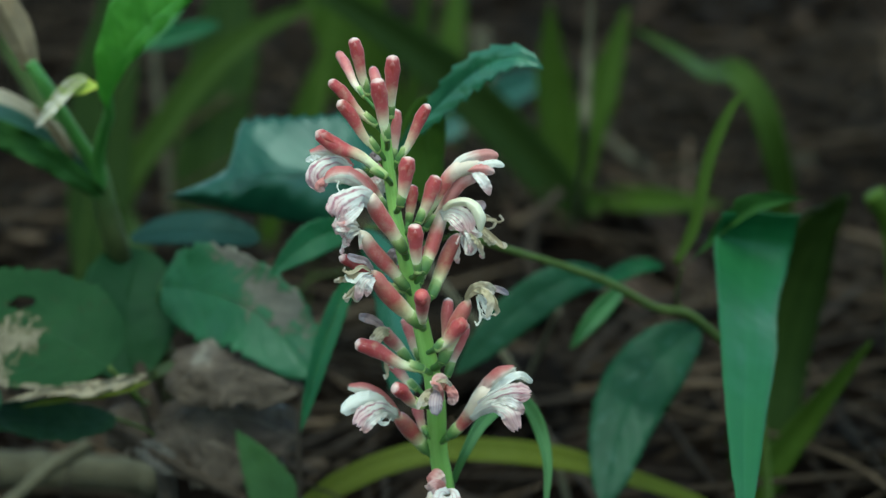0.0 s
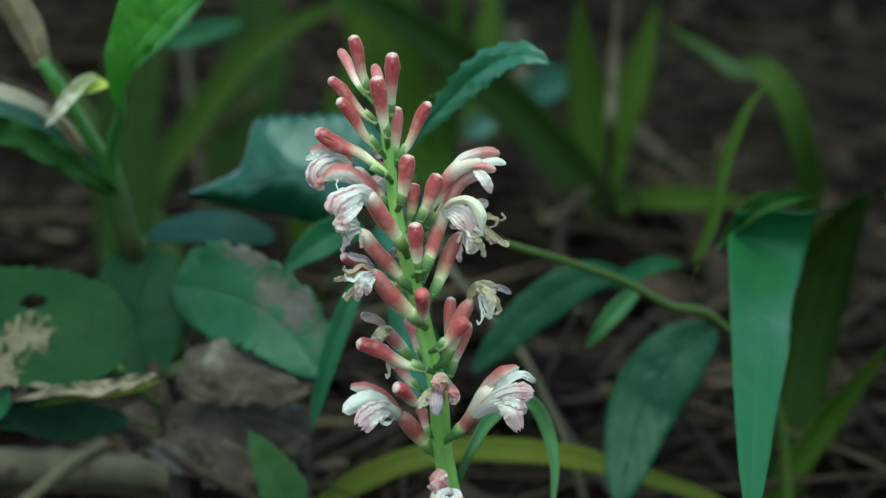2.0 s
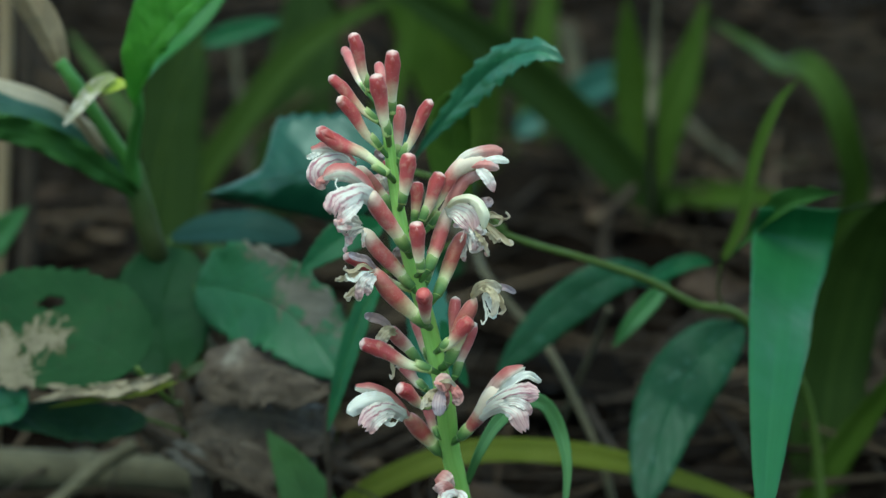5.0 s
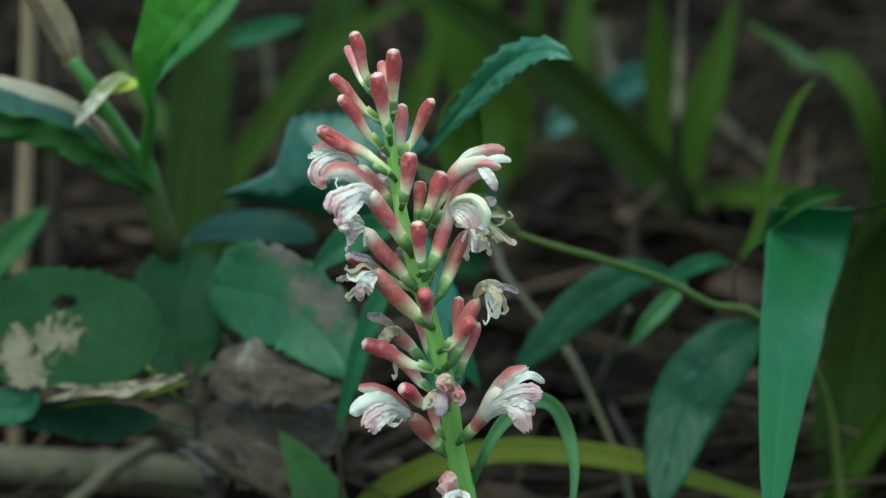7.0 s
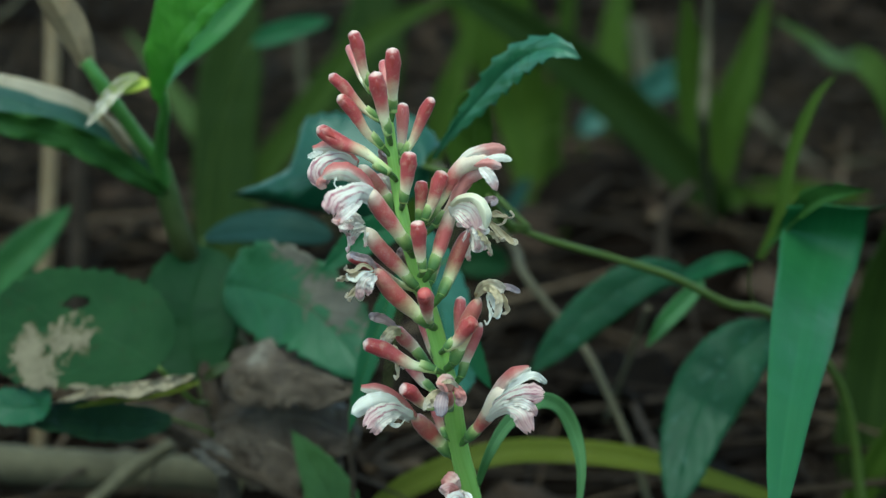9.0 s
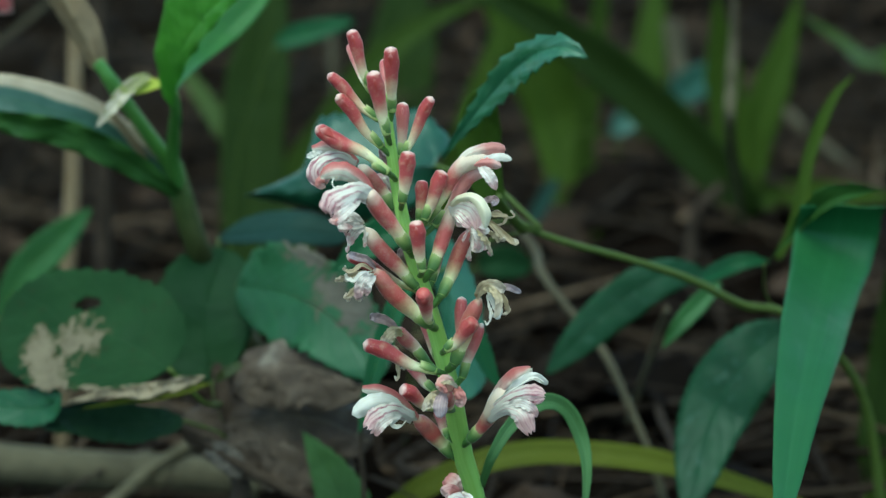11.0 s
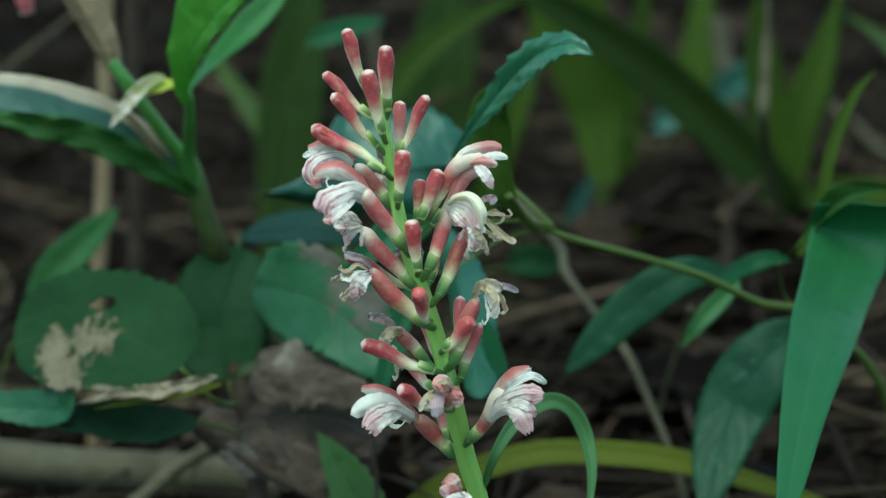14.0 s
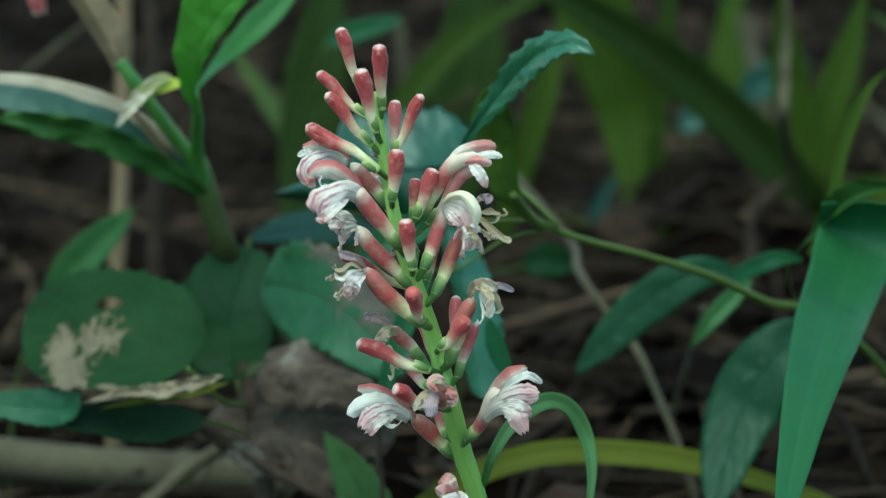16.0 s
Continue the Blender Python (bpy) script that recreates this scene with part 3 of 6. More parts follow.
def bud(base, tip, r, material=None, bow=0.0008, seed=0):
    """A closed blossom: a club-shaped tube with a folded, pale tip in a green calyx."""
    b, e = Vector(base), Vector(tip)
    prof = lambda v: 0.92 * r * (0.50 + 0.10 * v + 0.40 * min(1, max(0, (v - 0.2) / 0.5)) ** 1.2) * (1 - 0.25 * max(0, v - 0.72) / 0.28) * (1 if v < 0.9 else max(0.03, 1 - ((v - 0.9) / 0.1) ** 2.4) ** 0.5)
    bm = tube([b, b.lerp(e, 0.35) + Vector((0, 0, -bow)), b.lerp(e, 0.7) + Vector((0, 0, bow * 0.3)), e], prof, 30, 14, wobble=0.035, seed=seed)
    ob = part("bud", bm, material or M_BUD, spike, "closed red bud, cream towards its green calyx")
    calyx(ob, b, e - b, r * 0.56, min(0.0040, (e - b).length * 0.30))
    d = (e - b).normalized()
    s = d.cross(Vector(FACE)).normalized()
    nn = s.cross(d).normalized()
    # the overlapping flap of the folded hood
    flap = lamina([b.lerp(e, 0.70) + nn * r * 0.82, b.lerp(e, 0.80) + nn * r * 0.90, b.lerp(e, 0.88) + nn * r * 0.86, b.lerp(e, 0.94) + nn * r * 0.68], r * 0.6, up=nn, shape=oval(0.9, 0.3), fold=-0.35, droop=-0.35, rows=12, cols=6, thick=0.0002, seed=seed)
    part("hood_flap", flap, M_FLAP if material is None else M_FLAPRED if material is M_BUDRED else M_FLAPPALE, ob)
    return ob


M_FLAP = petal_material("bud_flap", (0.46, 0.075, 0.07), (0.40, 0.06, 0.06), 0.2, 3, (0.62, 0.30, 0.28))
M_FLAPRED = petal_material("red_bud_flap", (0.48, 0.085, 0.08), (0.36, 0.05, 0.05), 0.4, 3, (0.55, 0.16, 0.15))
M_FLAPPALE = petal_material("pale_bud_flap", (0.60, 0.20, 0.21), (0.5, 0.14, 0.14), 0.3, 3, (0.74, 0.46, 0.44))


def blossom_tube(base, points, r, material=None, label="red-and-cream tube of an open blossom", flare=0.9):
    b = Vector(base)
    prof = lambda v: r * (0.52 + 0.42 * min(1, v * 1.8) + (flare - 1) * min(1, max(0, (v - 0.45) / 0.3)) ** 1.5) * (1 if v < 0.8 else max(0.12, 1 - ((v - 0.8) / 0.2) ** 2 * (0.88 if flare > 1 else 0.8)))
    ob = part("flower", tube([base, *points], prof, 30, 14, wobble=0.03), material or (M_TUBE if flare > 1 else M_SPENT), spike, label)
    calyx(ob, b, Vector(points[0]) - b, r * 0.76, 0.0042)
    return ob


def petal(owner, points, half, material, name="petal", seed=0, up=FACE, fold=0.25, droop=-0.1, frill=0.12, ripple=0.06, shape=None, twist=0.0, label="", crumple=None, lobes=0, cols=12, pleat=0.03, sides=(1.0, 1.0)):
    crumple = crumple if crumple is not None else (0.3 if name == "withered_petal" else 0.09)
    return part(name, lamina(points, half, up=up, shape=shape or oval(0.6, 0.35), fold=fold, droop=droop, ripple=ripple, frill=frill, rows=30, cols=cols, lobes=lobes, pleat=pleat, sides=sides, thick=0.00014, seed=seed, twist=twist, crumple=crumple, ragged=0.05 if name in ("upper_lip", "throat") else 0.10), material, owner, label)


def wedge(v):
    e = max(0.0, (v - 0.82) / 0.18)
    k = min(1.0, v / 0.8)
    return (0.55 + 0.45 * k * k * (3 - 2 * k)) * (1 - 0.75 * e * e) ** 0.5


def fan(owner, points, half, material, seed=0, name="lower_lip", lobes=3, fold=-0.15, droop=-0.25, **kw):
    """A broad lip that widens out of the throat and ends in lobes."""
    return petal(owner, points, half, material, name, seed, fold=fold, droop=droop, shape=wedge, lobes=lobes, cols=26, frill=0.14, ripple=0.05, pleat=0.018, **kw)


def stamen(owner, points, r=0.00015):
    return part("stamen", tube(points, lambda v: r * (1 if v < 0.85 else 2.2 * (1.02 - v) / 0.15 + 0.6), 12, 6), M_HOOD, owner)


def shred(owner, place, reach, count, seed, material, size=0.0016):
    """Shrivelled, curled petal strips that hang from a spent blossom."""
    rnd = random.Random(seed)
    p, d = Vector(place), Vector(reach)
    for k in range(count):
        side = Vector((rnd.uniform(-1, 1), rnd.uniform(-0.7, 0.5), rnd.uniform(-1, 0.8))) * d.length * 0.75
        a = p + side * 0.15
        b = p + d * rnd.uniform(0.35, 0.6) + side * 0.55
        c = p + d * rnd.uniform(0.7, 1.0) + side + Vector((0, 0, -0.0008 * rnd.random()))
        curl = Vector((rnd.uniform(-1, 1), rnd.uniform(-1, 0.2), rnd.uniform(-1, 1))).normalized() * 0.0013
        e = c + curl + Vector((0, 0, -0.0006))
        g = e - (c - b).normalized() * 0.0012 + curl * 0.3
        petal(owner, [a, b, c, e, g], size * rnd.uniform(0.5, 1.1), material, "withered_petal", seed * 31 + k, fold=rnd.uniform(0.3, 1.0), frill=0.3, ripple=0.3, shape=oval(0.35, 0.45), twist=rnd.uniform(-140, 140))


# buds, from the top of the spike downwards
bud((-0.0148, 0.0029, 0.1589), (-0.0184, 0.0020, 0.1718), 0.00173, seed=1)
bud((-0.0151, 0.0087, 0.1573), (-0.0208, 0.0249, 0.1647), 0.00136, M_PALEBUD, seed=2)
bud((-0.0099, 0.0017, 0.1541), (-0.0097, -0.0009, 0.1685), 0.00198, seed=3)
bud((-0.0108, 0.0096, 0.1526), (-0.0129, 0.0222, 0.1618), 0.00148, M_PALEBUD, seed=4)
bud((-0.0107, -0.0034, 0.1501), (-0.0134, -0.0051, 0.1641), 0.00210, seed=5)
bud((-0.0128, 0.0013, 0.1524), (-0.0235, 0.0017, 0.1623), 0.00155, seed=6)
bud((-0.0122, 0.0009, 0.1465), (-0.0215, -0.0004, 0.1582), 0.00173, seed=7)
bud((-0.0106, -0.0014, 0.1413), (-0.0263, 0.0010, 0.1510), 0.00204, bow=-0.001, seed=8)
bud((-0.0086, 0.0091, 0.1423), (-0.0081, 0.0111, 0.1544), 0.00173, M_PALEBUD, seed=9)
bud((-0.0082, 0.0023, 0.1438), (-0.0013, 0.0025, 0.1571), 0.00161, seed=10)
bud((-0.0077, -0.0049, 0.1355), (-0.0060, -0.0052, 0.1468), 0.00210, seed=11)
bud((-0.0049, 0.0078, 0.1286), (-0.0040, 0.0099, 0.1372), 0.00173, seed=12)
bud((-0.0033, 0.0000, 0.1306), (0.0009, 0.0016, 0.1411), 0.00198, seed=13)
bud((-0.0035, -0.0065, 0.1208), (-0.0047, -0.0078, 0.1322), 0.00204, seed=14)
bud((-0.0014, 0.0055, 0.1278), (0.0073, 0.0084, 0.1394), 0.00173, M_PALEBUD, seed=15)
bud((-0.0022, -0.0062, 0.1096), (-0.0031, -0.0134, 0.1180), 0.00210, M_BUDRED, seed=16)
bud((-0.0011, -0.0001, 0.0966), (-0.0170, -0.0016, 0.1033), 0.00210, seed=17)
bud((0.0011, -0.0019, 0.1020), (0.0078, -0.0032, 0.1090), 0.00210, M_BUDRED, seed=18)
bud((-0.0016, -0.0021, 0.0887), (-0.0085, -0.0068, 0.0946), 0.00198, seed=19)
bud((-0.0094, 0.0100, 0.1291), (-0.0132, 0.0141, 0.1374), 0.00161, M_PALEBUD, seed=20)
bud((0.0007, 0.0116, 0.0774), (-0.0020, 0.0151, 0.0833), 0.00148, M_PALEBUD, seed=21)
bud((-0.0019, 0.0084, 0.0894), (-0.0084, 0.0138, 0.0945), 0.00173, M_PALEBUD, seed=22)
bud((-0.0021, 0.0065, 0.1149), (-0.0001, 0.0105, 0.1230), 0.00148, seed=23)
bud((-0.0047, 0.0080, 0.1126), (-0.0206, 0.0040, 0.1218), 0.00161, seed=24)
bud((-0.0012, 0.0119, 0.0950), (-0.0048, 0.0162, 0.1044), 0.00161, M_PALEBUD, seed=25)
bud((0.0036, 0.0042, 0.0973), (0.0044, 0.0057, 0.1119), 0.00161, M_PALEBUD, seed=26)
bud((-0.0064, 0.0066, 0.1237), (-0.0112, 0.0110, 0.1332), 0.00161, M_PALEBUD, seed=27)
bud((-0.0042, 0.0099, 0.1203), (-0.0090, 0.0136, 0.1272), 0.00148, M_PALEBUD, seed=28)

# open blossom, upper right
fl = blossom_tube((-0.0031, 0.0039, 0.1295), [(0.0008, 0.0037, 0.1353), (0.0023, 0.0035, 0.1383), (0.0041, 0.0031, 0.1410), (0.0067, 0.0026, 0.1429), (0.0098, 0.0024, 0.1439), (0.0127, 0.0026, 0.1442)], 0.00185, M_LONGTUBE, flare=1.25)
petal(fl, [(0.0037, 0.0022, 0.1412), (0.0060, 0.0012, 0.1443), (0.0090, 0.0004, 0.1459), (0.0120, 0.0004, 0.1464), (0.0143, 0.0012, 0.1460)], 0.00165, M_REDHOOD, "upper_lip", 2, up=(0.1, -0.85, 0.5), fold=-0.35, droop=-0.45, shape=lambda v: min(1, 0.6 + 1.2 * v) * min(1, (1 - v) * 6 + 0.45) ** 0.5, frill=0.10, ripple=0.06)
petal(fl, [(0.0081, 0.0006, 0.1435), (0.0109, -0.0002, 0.1441), (0.0134, -0.0002, 0.1444), (0.0156, 0.0004, 0.1438)], 0.00092, M_HOOD, "side_lobe", 4, fold=-0.2, frill=0.16, ripple=0.08)
petal(fl, [(0.0073, 0.0006, 0.1425), (0.0095, -0.0008, 0.1433), (0.0116, -0.0012, 0.1433), (0.0135, -0.0006, 0.1424)], 0.00125, M_ROSE, "side_lobe", 3, fold=-0.4, droop=-0.35, frill=0.13)
petal(fl, [(0.0087, 0.0002, 0.1423), (0.0102, -0.0014, 0.1414), (0.0115, -0.0020, 0.1397), (0.0124, -0.0018, 0.1375)], 0.00128, M_LIP, "lower_lip", 5, fold=0.3, frill=0.16, shape=oval(0.5, 0.55))

# open blossom with a bowed cream hood
fl = blossom_tube((-0.0019, 0.0003, 0.1191), [(-0.0004, 0.0023, 0.1230), (0.0011, 0.0043, 0.1271), (0.0030, 0.0058, 0.1329)], 0.00186, M_TUBE)
shred(fl, (0.0070, 0.0001, 0.1309), Vector((0.0085, -0.0018, 0.1273)) - Vector((0.0070, 0.0001, 0.1309)), 8, 41, M_LIP, 0.00055)
shred(fl, (0.0088, 0.0042, 0.1307), Vector((0.0125, 0.0036, 0.1285)) - Vector((0.0088, 0.0042, 0.1307)), 4, 42, M_WITHER, 0.0006)
petal(fl, [(0.0098, 0.0051, 0.1302), (0.0123, 0.0053, 0.1312), (0.0143, 0.0041, 0.1302), (0.0160, 0.0041, 0.1304), (0.0153, 0.0044, 0.1316)], 0.00049, M_WITHER, "withered_petal", 61, fold=0.6, twist=120)
petal(fl, [(0.0086, 0.0086, 0.1317), (0.0101, 0.0098, 0.1327), (0.0119, 0.0098, 0.1327), (0.0114, 0.0086, 0.1317)], 0.00087, M_MAUVE, "withered_petal", 7, frill=0.3)
petal(fl, [(0.0023, 0.0028, 0.1330), (0.0042, 0.0000, 0.1352), (0.0068, -0.0030, 0.1363), (0.0089, -0.0052, 0.1355), (0.0101, -0.0062, 0.1332), (0.0101, -0.0056, 0.1299)], 0.00128, M_CREAM, "upper_lip", 5, fold=-0.45, droop=-0.5, shape=lambda v: min(1, 0.5 + 0.9 * v) * min(1, (1 - v) * 6 + 0.05) ** 0.5, frill=0.13, ripple=0.08)
part("back_lobe", tube([(0.0035, 0.0045, 0.1339), (0.0051, 0.0040, 0.1372), (0.0071, 0.0036, 0.1395), (0.0099, 0.0036, 0.1411)], lambda v: 0.00145 * (0.8 + 0.35 * v) * (1 if v < 0.85 else max(0.15, 1 - ((v - 0.85) / 0.15) ** 2)), 26, 14, wobble=0.05), M_ROSE, fl)
fan(fl, [(0.0021, 0.0035, 0.1315), (0.0043, 0.0015, 0.1328), (0.0067, -0.0008, 0.1320), (0.0080, -0.0020, 0.1290)], 0.00230, M_LIP, 6, fold=0.15)
petal(fl, [(0.0027, 0.0020, 0.1313), (0.0040, -0.0005, 0.1319), (0.0053, -0.0020, 0.1309), (0.0067, -0.0022, 0.1295)], 0.00120, M_FAN, "side_lobe", 62, frill=0.2)
petal(fl, [(0.0080, -0.0020, 0.1290), (0.0093, -0.0035, 0.1277), (0.0105, -0.0036, 0.1261), (0.0113, -0.0030, 0.1235)], 0.00062, M_WITHER, "withered_petal", 63, frill=0.5, ripple=0.4, twist=60)
petal(fl, [(0.0069, -0.0020, 0.1295), (0.0077, -0.0032, 0.1282), (0.0082, -0.0032, 0.1266), (0.0086, -0.0028, 0.1246)], 0.00060, M_LIP, "withered_petal", 64, frill=0.5, ripple=0.4, twist=-50)
petal(fl, [(0.0096, -0.0010, 0.1288), (0.0114, -0.0020, 0.1279), (0.0130, -0.0018, 0.1265), (0.0141, -0.0012, 0.1266)], 0.00060, M_WITHER, "withered_petal", 65, frill=0.5, ripple=0.4, twist=80)

# spent tube below it
fl = blossom_tube((0.0001, 0.0019, 0.1130), [(0.0019, 0.0048, 0.1167), (0.0044, 0.0063, 0.1227), (0.0064, 0.0073, 0.1266)], 0.00186)
shred(fl, (0.0064, 0.0072, 0.1264), Vector((0.0096, 0.0048, 0.1249)) - Vector((0.0064, 0.0072, 0.1264)), 3, 43, M_LIP, 0.0010)

# open blossom, upper left, half behind a bud
fl = blossom_tube((-0.0096, 0.0054, 0.1317), [(-0.0126, 0.0064, 0.1355), (-0.0153, 0.0062, 0.1389), (-0.0177, 0.0058, 0.1415)], 0.00173, M_TUBE)
fan(fl, [(-0.0182, 0.0045, 0.1415), (-0.0212, 0.0015, 0.1438), (-0.0240, -0.0008, 0.1437), (-0.0258, -0.0018, 0.1418), (-0.0253, -0.0018, 0.1389)], 0.00270, M_FAN, 8, lobes=4, crumple=0.09, fold=-0.15, droop=-0.3)
petal(fl, [(-0.0179, 0.0050, 0.1418), (-0.0207, 0.0035, 0.1447), (-0.0239, 0.0025, 0.1463), (-0.0275, 0.0025, 0.1459)], 0.00165, M_HELM, "upper_lip", 9, up=(-0.1, -0.9, 0.4), fold=-0.35, droop=-0.3, shape=lambda v: min(1, 0.62 + 0.8 * v) * min(1, (1 - v) * 4 + 0.12) ** 0.5, frill=0.13)
petal(fl, [(-0.0251, 0.0012, 0.1455), (-0.0264, 0.0004, 0.1453), (-0.0274, 0.0004, 0.1449), (-0.0284, 0.0010, 0.1444)], 0.00070, M_HOOD, "lower_lip", 10, frill=0.35, ripple=0.2)
petal(fl, [(-0.0237, -0.0018, 0.1415), (-0.0250, -0.0030, 0.1404), (-0.0254, -0.0030, 0.1393), (-0.0243, -0.0024, 0.1384)], 0.00105, M_ROSE, "lower_lip", 110, fold=-0.3)

# open blossom with a broad striped lower lip
fl = blossom_tube((-0.0065, -0.0034, 0.1251), [(-0.0089, -0.0045, 0.1289), (-0.0116, -0.0056, 0.1329), (-0.0139, -0.0067, 0.1367), (-0.0156, -0.0071, 0.1390)], 0.00210, M_TUBE)
stamen(fl, [(-0.0215, -0.0112, 0.1424), (-0.0219, -0.0122, 0.1415), (-0.0213, -0.0126, 0.1403)])
petal(fl, [(-0.0106, 0.0094, 0.1351), (-0.0113, 0.0069, 0.1375), (-0.0121, 0.0072, 0.1387), (-0.0126, 0.0084, 0.1394)], 0.00148, M_LIP, "withered_petal", 16, frill=0.2)
petal(fl, [(-0.0139, -0.0070, 0.1371), (-0.0163, -0.0090, 0.1414), (-0.0194, -0.0105, 0.1438), (-0.0224, -0.0108, 0.1439), (-0.0247, -0.0100, 0.1423)], 0.00205, M_HELM, "upper_lip", 12, up=(-0.1, -0.9, 0.4), fold=-0.35, droop=-0.35, shape=lambda v: min(1, 0.62 + 0.8 * v) * min(1, (1 - v) * 4 + 0.12) ** 0.5, frill=0.13)
fan(fl, [(-0.0139, -0.0074, 0.1372), (-0.0162, -0.0112, 0.1393), (-0.0186, -0.0146, 0.1392), (-0.0208, -0.0164, 0.1380), (-0.0215, -0.0164, 0.1357)], 0.00345, M_FAN, 14, lobes=6, fold=-0.1, droop=-0.3, crumple=0.10)
petal(fl, [(-0.0159, -0.0115, 0.1375), (-0.0181, -0.0165, 0.1367), (-0.0198, -0.0180, 0.1356), (-0.0216, -0.0176, 0.1346)], 0.00120, M_LIP, "lower_lip", 15, fold=0.3, frill=0.2)
petal(fl, [(-0.0192, -0.0172, 0.1358), (-0.0202, -0.0182, 0.1349), (-0.0209, -0.0182, 0.1346), (-0.0222, -0.0176, 0.1348)], 0.00075, M_ROSE, "lower_lip", 151, fold=-0.3, frill=0.2)

# spent blossoms on the left
fl = blossom_tube((-0.0051, 0.0014, 0.1152), [(-0.0091, 0.0014, 0.1196), (-0.0135, 0.0016, 0.1244), (-0.0162, 0.0016, 0.1285)], 0.00198, M_TUBE)
shred(fl, (-0.0164, 0.0016, 0.1287), Vector((-0.0211, -0.0003, 0.1292)) - Vector((-0.0164, 0.0016, 0.1287)), 6, 44, M_LIP, 0.0011)
petal(fl, [(-0.0164, 0.0018, 0.1294), (-0.0189, 0.0002, 0.1313), (-0.0206, -0.0001, 0.1299), (-0.0213, -0.0005, 0.1282)], 0.00136, M_LIP, "withered_petal", 17, frill=0.3)

fl = blossom_tube((-0.0024, -0.0025, 0.1078), [(-0.0063, -0.0037, 0.1115), (-0.0107, -0.0055, 0.1165), (-0.0138, -0.0064, 0.1213)], 0.00223)
petal(fl, [(-0.0133, -0.0064, 0.1211), (-0.0152, -0.0078, 0.1237), (-0.0172, -0.0077, 0.1242), (-0.0192, -0.0066, 0.1247)], 0.00087, M_MAUVE, "withered_petal", 18, frill=0.2, fold=0.7)
petal(fl, [(-0.0138, -0.0084, 0.1213), (-0.0161, -0.0101, 0.1230), (-0.0183, -0.0104, 0.1216), (-0.0201, -0.0093, 0.1218), (-0.0199, -0.0081, 0.1225)], 0.00062, M_WITHER, "withered_petal", 181, frill=0.2, fold=0.7, twist=90)
petal(fl, [(-0.0135, -0.0087, 0.1204), (-0.0154, -0.0117, 0.1207), (-0.0166, -0.0121, 0.1188), (-0.0171, -0.0118, 0.1159)], 0.00111, M_LIP, "withered_petal", 19, frill=0.35, fold=0.5)
petal(fl, [(-0.0132, -0.0097, 0.1204), (-0.0144, -0.0129, 0.1200), (-0.0149, -0.0132, 0.1188), (-0.0154, -0.0125, 0.1174)], 0.00099, M_LIP, "withered_petal", 191, frill=0.35)
petal(fl, [(-0.0140, -0.0084, 0.1213), (-0.0163, -0.0115, 0.1216), (-0.0178, -0.0118, 0.1202), (-0.0193, -0.0107, 0.1204), (-0.0196, -0.0095, 0.1211)], 0.00056, M_HOOD, "withered_petal", 20, frill=0.3, twist=70)
shred(fl, (-0.0143, -0.0076, 0.1206), Vector((-0.0184, -0.0090, 0.1190)) - Vector((-0.0143, -0.0076, 0.1206)), 7, 45, M_WITHER, 0.0006)

fl = blossom_tube((-0.0037, 0.0099, 0.0956), [(-0.0063, 0.0107, 0.0986), (-0.0088, 0.0094, 0.1016), (-0.0103, 0.0079, 0.1041)], 0.00173, M_PALEBUD)
petal(fl, [(-0.0092, 0.0076, 0.1029), (-0.0117, 0.0063, 0.1059), (-0.0142, 0.0056, 0.1071), (-0.0160, 0.0047, 0.1079)], 0.00111, M_MAUVE, "withered_petal", 21, fold=0.6, frill=0.2)
petal(fl, [(-0.0087, 0.0076, 0.1026), (-0.0104, 0.0048, 0.1042), (-0.0119, 0.0035, 0.1030), (-0.0127, 0.0031, 0.1013)], 0.00148, M_WITHER, "withered_petal", 22, frill=0.35)
shred(fl, (-0.0109, 0.0031, 0.1013), Vector((-0.0109, 0.0003, 0.0982)) - Vector((-0.0109, 0.0031, 0.1013)), 3, 46, M_WITHER, 0.0008)

# spent blossom, right
fl = blossom_tube((0.0029, 0.0003, 0.0982), [(0.0044, 0.0004, 0.1028), (0.0063, 0.0006, 0.1080), (0.0086, -0.0002, 0.1131)], 0.00210)
petal(fl, [(0.0076, -0.0002, 0.1128), (0.0093, -0.0025, 0.1160), (0.0117, -0.0034, 0.1167), (0.0142, -0.0026, 0.1155)], 0.00136, M_WITHER, "withered_petal", 23, fold=0.5, frill=0.15)
petal(fl, [(0.0105, -0.0025, 0.1160), (0.0127, -0.0025, 0.1163), (0.0152, -0.0016, 0.1158), (0.0175, 0.0001, 0.1143)], 0.00074, M_MAUVE, "withered_petal", 231, fold=0.5, frill=0.15)
petal(fl, [(0.0086, -0.0010, 0.1141), (0.0110, -0.0045, 0.1163), (0.0129, -0.0061, 0.1142), (0.0122, -0.0060, 0.1103)], 0.00087, M_WITHER, "withered_petal", 24, frill=0.3)
petal(fl, [(0.0098, 0.0001, 0.1143), (0.0125, -0.0026, 0.1155), (0.0142, -0.0032, 0.1131), (0.0147, -0.0028, 0.1107), (0.0135, -0.0029, 0.1102)], 0.00062, M_WITHER, "withered_petal", 25, frill=0.3, twist=60)
shred(fl, (0.0103, -0.0009, 0.1143), Vector((0.0125, -0.0030, 0.1100)) - Vector((0.0103, -0.0009, 0.1143)), 5, 47, M_HOOD, 0.0006)
fl = blossom_tube((0.0044, 0.0033, 0.0939), [(0.0054, 0.0043, 0.0978), (0.0072, 0.0043, 0.1020), (0.0089, 0.0043, 0.1062)], 0.00148, M_PALEBUD)

